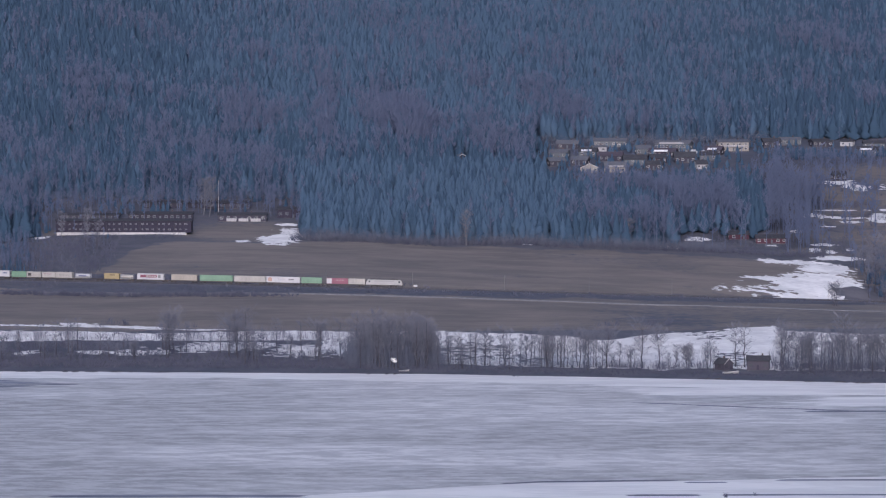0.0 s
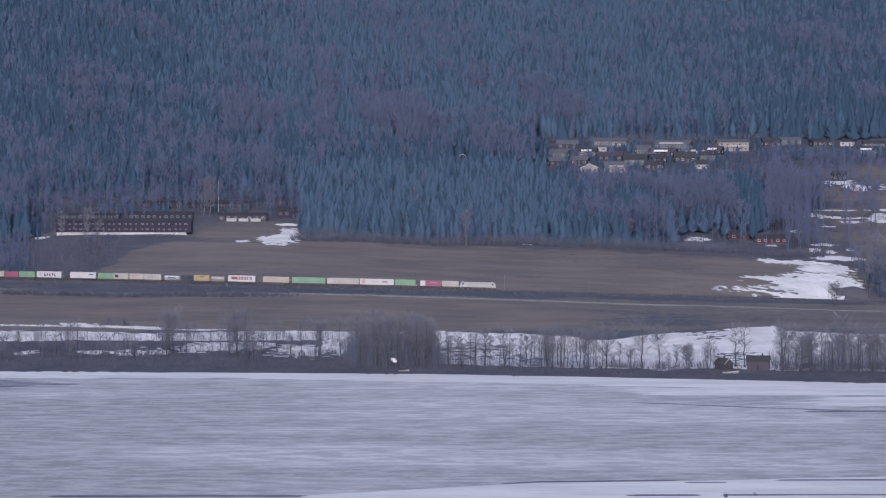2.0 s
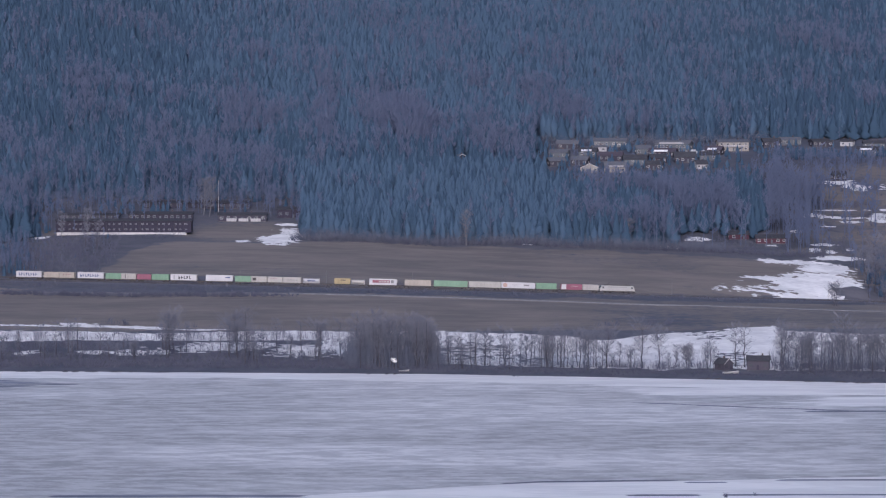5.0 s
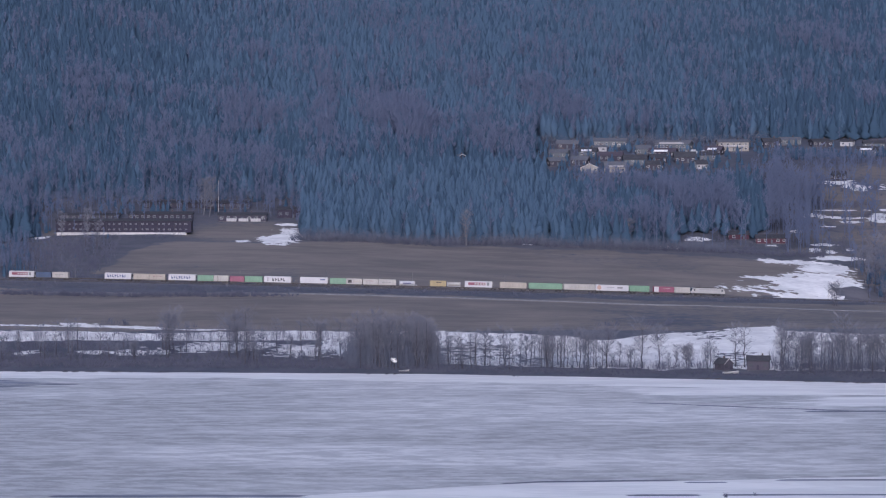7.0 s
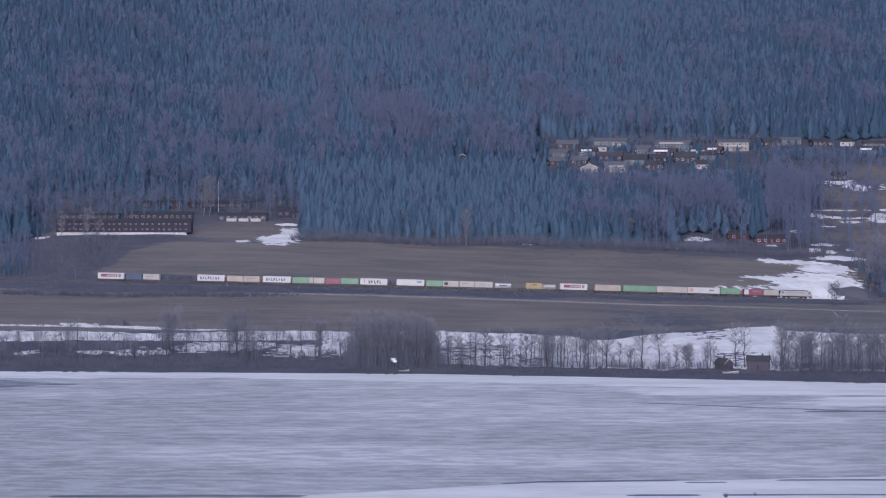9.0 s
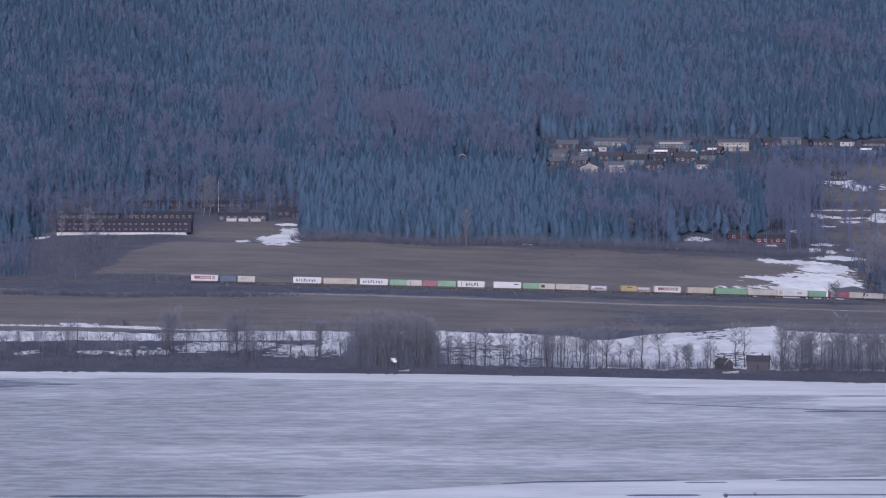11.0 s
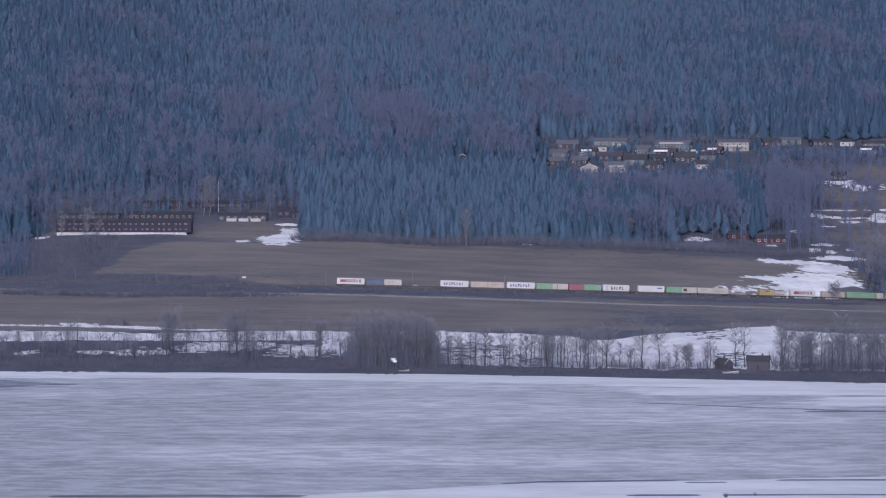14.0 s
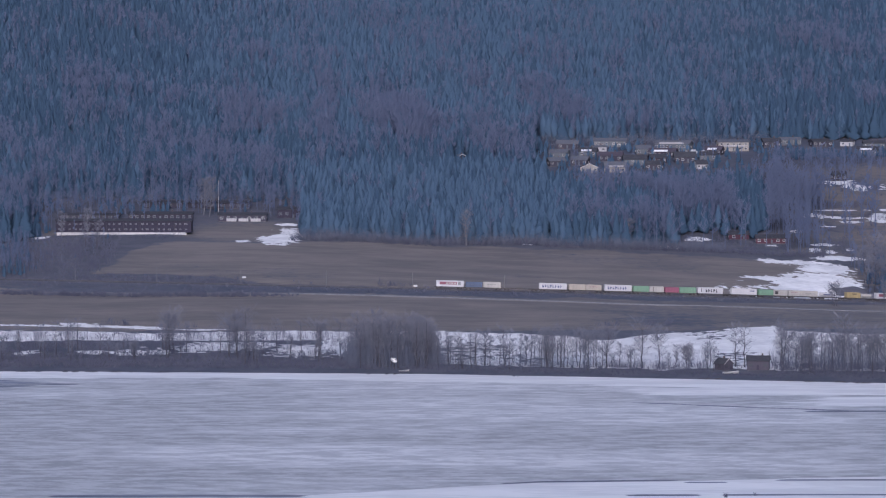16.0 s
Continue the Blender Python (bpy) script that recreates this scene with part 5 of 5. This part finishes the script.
def container(a, b, mat, label, height=2.75, ribs=True, category="container"):
    """A box container or trailer body from a to b along the train, with corner posts, rails, ribs and doors."""
    L = b - a
    ob = thing("container", label, category, group="containers on the goods train")
    bm = B()
    box(bm, 0, 0, 0.12, L - 0.12, 2.44, height - 0.2)
    if ribs:
        n = int(L / 0.55)
        for i in range(n):
            for k in (-1, 1):
                box(bm, -L / 2 + 0.35 + (L - 0.7) * i / (n - 1), k * 1.225, 0.2, 0.2, 0.04, height - 0.4)
    part("body", bm, mat, ob)
    bm = B()
    for s in (-1, 1):
        for k in (-1, 1):
            box(bm, s * (L / 2 - 0.09), k * 1.18, 0, 0.18, 0.18, height)
    for k in (-1, 1):
        box(bm, 0, k * 1.2, 0, L - 0.36, 0.12, 0.16)
        box(bm, 0, k * 1.2, height - 0.12, L - 0.36, 0.12, 0.12)
    part("corner_frame", bm, mat, ob)
    bm = B()
    for k in (-1, 1):
        box(bm, -L / 2 + 0.02, k * 0.58, 0.18, 0.06, 1.1, height - 0.36)
    for y in (-0.8, -0.35, 0.35, 0.8):
        rod(bm, (-L / 2 - 0.03, y, 0.2), (-L / 2 - 0.03, y, height - 0.2), 0.03, n=5)
    part("door", bm, mat, ob)
    bm = B()
    box(bm, 0, 0, height - 0.08, L - 0.1, 2.4, 0.06)
    part("roof", bm, mat, ob)
    ride(ob, (a + b) / 2, DECK)
    return ob


def cooler(ob, L, height=2.75):
    bm = B()
    box(bm, L / 2 + 0.22, 0, height * 0.4, 0.44, 1.9, height * 0.5, 0.08)
    part("cooling_unit", bm, GALV, ob, "grey cooling unit on the front wall")


def tank(a, b, label):
    """A tank container: a round vessel in an end frame."""
    L = b - a
    ob = thing("tank_container", label, "tank container", group="containers on the goods train")
    bm = B()
    rod(bm, (-L / 2 + 0.45, 0, 1.2), (L / 2 - 0.45, 0, 1.2), 1.02, n=20)
    for s in (-1, 1):
        rod(bm, (s * (L / 2 - 0.45), 0, 1.2), (s * (L / 2 - 0.15), 0, 1.2), 1.02, 0.55, 20)
    part("vessel", bm, CREAM_BOX if "cream" in label else WHITE_BOX, ob, smooth_faces=False)
    bm = B()
    for s in (-1, 1):
        for k in (-1, 1):
            box(bm, s * (L / 2 - 0.08), k * 1.12, 0, 0.16, 0.16, 2.3)
        box(bm, s * (L / 2 - 0.08), 0, 0, 0.14, 2.2, 0.14)
        box(bm, s * (L / 2 - 0.08), 0, 2.16, 0.14, 2.2, 0.14)
    for k in (-1, 1):
        box(bm, 0, k * 1.12, 0, L - 0.3, 0.14, 0.16)
    part("frame", bm, WHITE_BOX, ob)
    bm = B()
    rod(bm, (0, 0, 2.15), (0, 0, 2.4), 0.3, n=12)
    part("manhole", bm, GALV, ob)
    return ride(ob, (a + b) / 2, DECK)


def locomotive(a, b):
    L = b - a
    ob = thing("locomotive", "light grey electric locomotive with a dark windscreen", "locomotive")
    bm = B()
    h0, h1 = 0.95, 3.75
    extruded(bm, [(-L / 2, h0), (L / 2, h0), (L / 2 + 0.05, 1.9), (L / 2 - 0.75, h1), (-L / 2 + 0.75, h1), (-L / 2 - 0.05, 1.9)], -1.45, 1.45, "y")
    bmesh.ops.bevel(bm, geom=bm.edges[:], offset=0.12, segments=2, affect="EDGES")
    part("body", bm, LOCO_GREY, ob)
    bm = B()
    extruded(bm, [(-1.3, h1), (1.3, h1), (0.9, h1 + 0.3), (-0.9, h1 + 0.3)], -L / 2 + 2.2, L / 2 - 2.2, "x")
    part("roof", bm, UNDER, ob, "dark equipment roof")
    for s in (-1, 1):
        bm = B()
        extruded(bm, [(s * (L / 2 - 0.02), 2.15), (s * (L / 2 - 0.62), 3.55), (s * (L / 2 - 0.56), 3.57), (s * (L / 2 + 0.05), 2.15)], -1.2, 1.2, "y")
        part("windscreen", bm, GLASS, ob)
        bm = B()
        box(bm, s * (L / 2 + 0.0), 0, 0.35, 0.4, 2.6, 0.7, 0.06)
        part("snow_plough", bm, UNDER, ob)
        for k in (-1, 1):
            bm = B()
            rod(bm, (s * (L / 2 + 0.02), k * 0.9, 1.55), (s * (L / 2 + 0.1), k * 0.9, 1.55), 0.15, n=10)
            part("headlight", bm, GLASS, ob)
        bm = B()
        for k in (-1, 1):
            box(bm, s * (L / 2 - 1.6), k * 1.462, 2.3, 0.8, 0.03, 0.85)
        part("cab_window", bm, GLASS, ob)
        bogie(ob, s * (L / 2 - 4.2), 2.7)
        bm = B()
        x0 = s * (L / 2 - 4.0)
        rod(bm, (x0, -0.6, 4.1), (x0 - s * 1.2, -0.6, 4.3 + (1.0 if s < 0 else 0)), 0.035, n=5)
        rod(bm, (x0, 0.6, 4.1), (x0 - s * 1.2, 0.6, 4.3 + (1.0 if s < 0 else 0)), 0.035, n=5)
        top = 5.55 if s < 0 else 4.4
        rod(bm, (x0 - s * 1.2, 0, 4.3 + (1.0 if s < 0 else 0)), (x0, 0, top), 0.035, n=5)
        rod(bm, (x0, -0.85, top), (x0, 0.85, top), 0.04, n=5)
        part("pantograph", bm, UNDER, ob)
    bm = B()
    for i in range(9):
        for k in (-1, 1):
            box(bm, -L / 2 + 4.6 + i * (L - 9.2) / 8, k * 1.46, 2.75, 0.9, 0.03, 0.55)
    part("louvre", bm, LOUVRE, ob)
    bm = B()
    box(bm, 0, 0, 0.45, 5.0, 2.5, 0.55, 0.05)
    part("equipment_box", bm, UNDER, ob)
    plate(ob, 0, 1.0, L - 0.8, 0.16, UNDER, "sill_stripe", -1.46)
    return ride(ob, (a + b) / 2)


def build_train():
    for a, b in ((-174, -159.3), (-159.3, -140.2), (-122.3, -107.4), (-107.4, -89.6), (-89.6, -74.7), (-74.7, -58.2), (-58.2, -41.0), (-41.0, -23.2),
                 (-23.2, -8.7), (-8.7, 8.1), (8.1, 25.3), (25.3, 41.0), (41.0, 57.4), (57.4, 75.0), (75.0, 90.0), (90.0, 107.6), (107.6, 124.0), (124.0, 141.2), (141.2, 153.3), (153.3, 173.3)):
        wagon(a, b)
    wagon(-140.2, -122.3, "empty flat container wagon with dark frame")
    for a in (-173.1, 58.7):      # white trailers with a crimson field
        ob = container(a, a + 13.5, WHITE_BOX, "white trailer body with a crimson panel and dark writing", 2.95, False, "trailer")
        plate(ob, -0.9, 1.0, 8.6, 1.35, CRIMSON, "colour_panel")
        bm = B()
        for i in range(4):
            box(bm, -1.6 + i * 1.35, -1.3, 1.25, 0.95, 0.03, 0.8)
        part("lettering", bm, CREAM_BOX, ob, "pale block lettering")
        plate(ob, 4.6, 0.9, 1.3, 1.6, GALV, "emblem")
        cooler(ob, 13.5, 2.95)
    container(-158.5, -150.3, BLUE_BOX, "dark blue steel container", 2.6)
    ob = container(-149.7, -141.2, CREAM_BOX, "cream container with faint writing", 2.75)
    glyphs(ob, -0.3, 1.3, 4.6, 0.45, GALV, 9)
    for a in (-121.9, -88.9):     # white trailers with large dark lettering
        ob = container(a, a + 13.7, WHITE_BOX, "white trailer body with large dark blue lettering", 2.95, False, "trailer")
        glyphs(ob, -0.5, 0.75, 10.2, 1.45, DARK_BLUE, 8)
        cooler(ob, 13.7, 2.95)
    container(-107.0, -98.9, BEIGE_BOX, "beige container with weathered sides", 2.75)
    ob = container(-98.7, -90.6, BEIGE_BOX, "beige container with faint writing", 2.75)
    glyphs(ob, 0.2, 1.5, 4.5, 0.4, RED_BOX, 8)
    container(-74.2, -66.2, GREEN_BOX, "bright green steel container", 2.75)
    ob = container(-66.0, -58.5, CREAM_BOX, "cream container with a dark upright stripe", 2.75)
    plate(ob, -1.6, 0.2, 0.25, 2.3, UNDER, "stripe")
    container(-57.9, -50.6, RED_BOX, "red steel container dulled for haze", 2.6)
    container(-50.3, -41.6, GREEN_BOX, "bright green steel container beside the red one", 2.75)
    ob = container(-40.6, -27.4, WHITE_BOX, "white trailer body with slanting black letters", 2.95, False, "trailer")
    glyphs(ob, 0.6, 0.6, 6.8, 1.6, BLACK, 5)
    plate(ob, -4.8, 0.5, 0.3, 2.0, BLACK, "stripe")
    cooler(ob, 13.2, 2.95)
    ob = container(-22.7, -9.2, WHITE_BOX, "plain white trailer body with a small dark mark", 2.95, False, "trailer")
    plate(ob, 4.3, 1.6, 2.4, 0.5, DARK_BLUE)
    cooler(ob, 13.5, 2.95)
    container(-8.1, -0.1, GREEN_BOX, "mid green steel container", 2.75)
    ob = container(0.1, 7.8, CREAM_BOX, "cream container with a dark square emblem", 2.75)
    plate(ob, -2.2, 0.7, 1.9, 1.4, UNDER, "emblem")
    glyphs(ob, 1.6, 1.0, 3.4, 0.6, BEIGE_BOX, 6)
    ob = container(8.4, 15.7, CREAM_BOX, "cream container with a line of faint writing", 2.75)
    glyphs(ob, -0.4, 1.6, 4.0, 0.35, RED_BOX, 9)
    ob = container(16.0, 24.7, CREAM_BOX, "pale cream container with a grey nameplate", 2.75)
    glyphs(ob, 0.0, 1.1, 5.2, 0.5, GALV, 9)
    ob = tank(26.1, 34.0, "white tank container with white end frames")
    plate(ob, 0, 0.9, 4.0, 0.5, DARK_BLUE, "marking", -1.05)
    ob = container(41.4, 49.3, OCHRE_BOX, "ochre yellow steel container", 2.75)
    plate(ob, 0.4, 1.7, 2.6, 0.4, UNDER)
    tank(49.9, 56.4, "short cream white tank container")
    container(76.2, 89.2, BEIGE_BOX, "long beige container with plain sides", 2.85)
    container(90.6, 107.2, GREEN_BOX, "very long bright green trailer body", 2.85)
    ob = container(107.9, 123.7, CREAM_BOX, "long cream container with a faint brown mark", 2.85)
    glyphs(ob, 1.5, 1.2, 6.0, 0.35, BEIGE_BOX, 10)
    ob = container(124.1, 140.9, WHITE_BOX, "long white container with an orange disc", 2.85)
    bm = B()
    rod(bm, (-6.6, -1.3, 1.45), (-6.6, -1.24, 1.45), 1.1, n=20)
    part("disc", bm, ORANGE, ob, "pale orange disc")
    plate(ob, 4.0, 1.2, 2.6, 0.7, GALV, "emblem")
    glyphs(ob, -1.0, 1.5, 4.0, 0.3, GALV, 8)
    container(141.5, 151.6, GREEN_BOX, "green container near the locomotive", 2.85)
    ob = container(154.0, 164.5, RED_BOX, "red container with a white end panel", 2.75)
    plate(ob, -4.0, 0.12, 2.4, 2.5, WHITE_BOX, "white_panel", -1.27)
    glyphs(ob, 1.4, 1.6, 3.6, 0.4, CREAM_BOX, 7)
    container(164.8, 172.9, CREAM_BOX, "cream container behind the locomotive", 2.75)
    locomotive(173.5, 191.4)


build_train()


def run(t):
    """How far the train has come at t seconds."""
    return -211.58 + 23.024 * t + 0.05046 * t * t


def motions():
    for ob, middle, height in TRAIN:
        rows = []
        for k in range(17):
            x, y, z, head, grade = rail(middle + run(float(k)))
            rows.append((float(k), pose(x, y, z, 0, -grade, head) @ pose(0, 0, height)))
        walk(ob, rows)


motions()
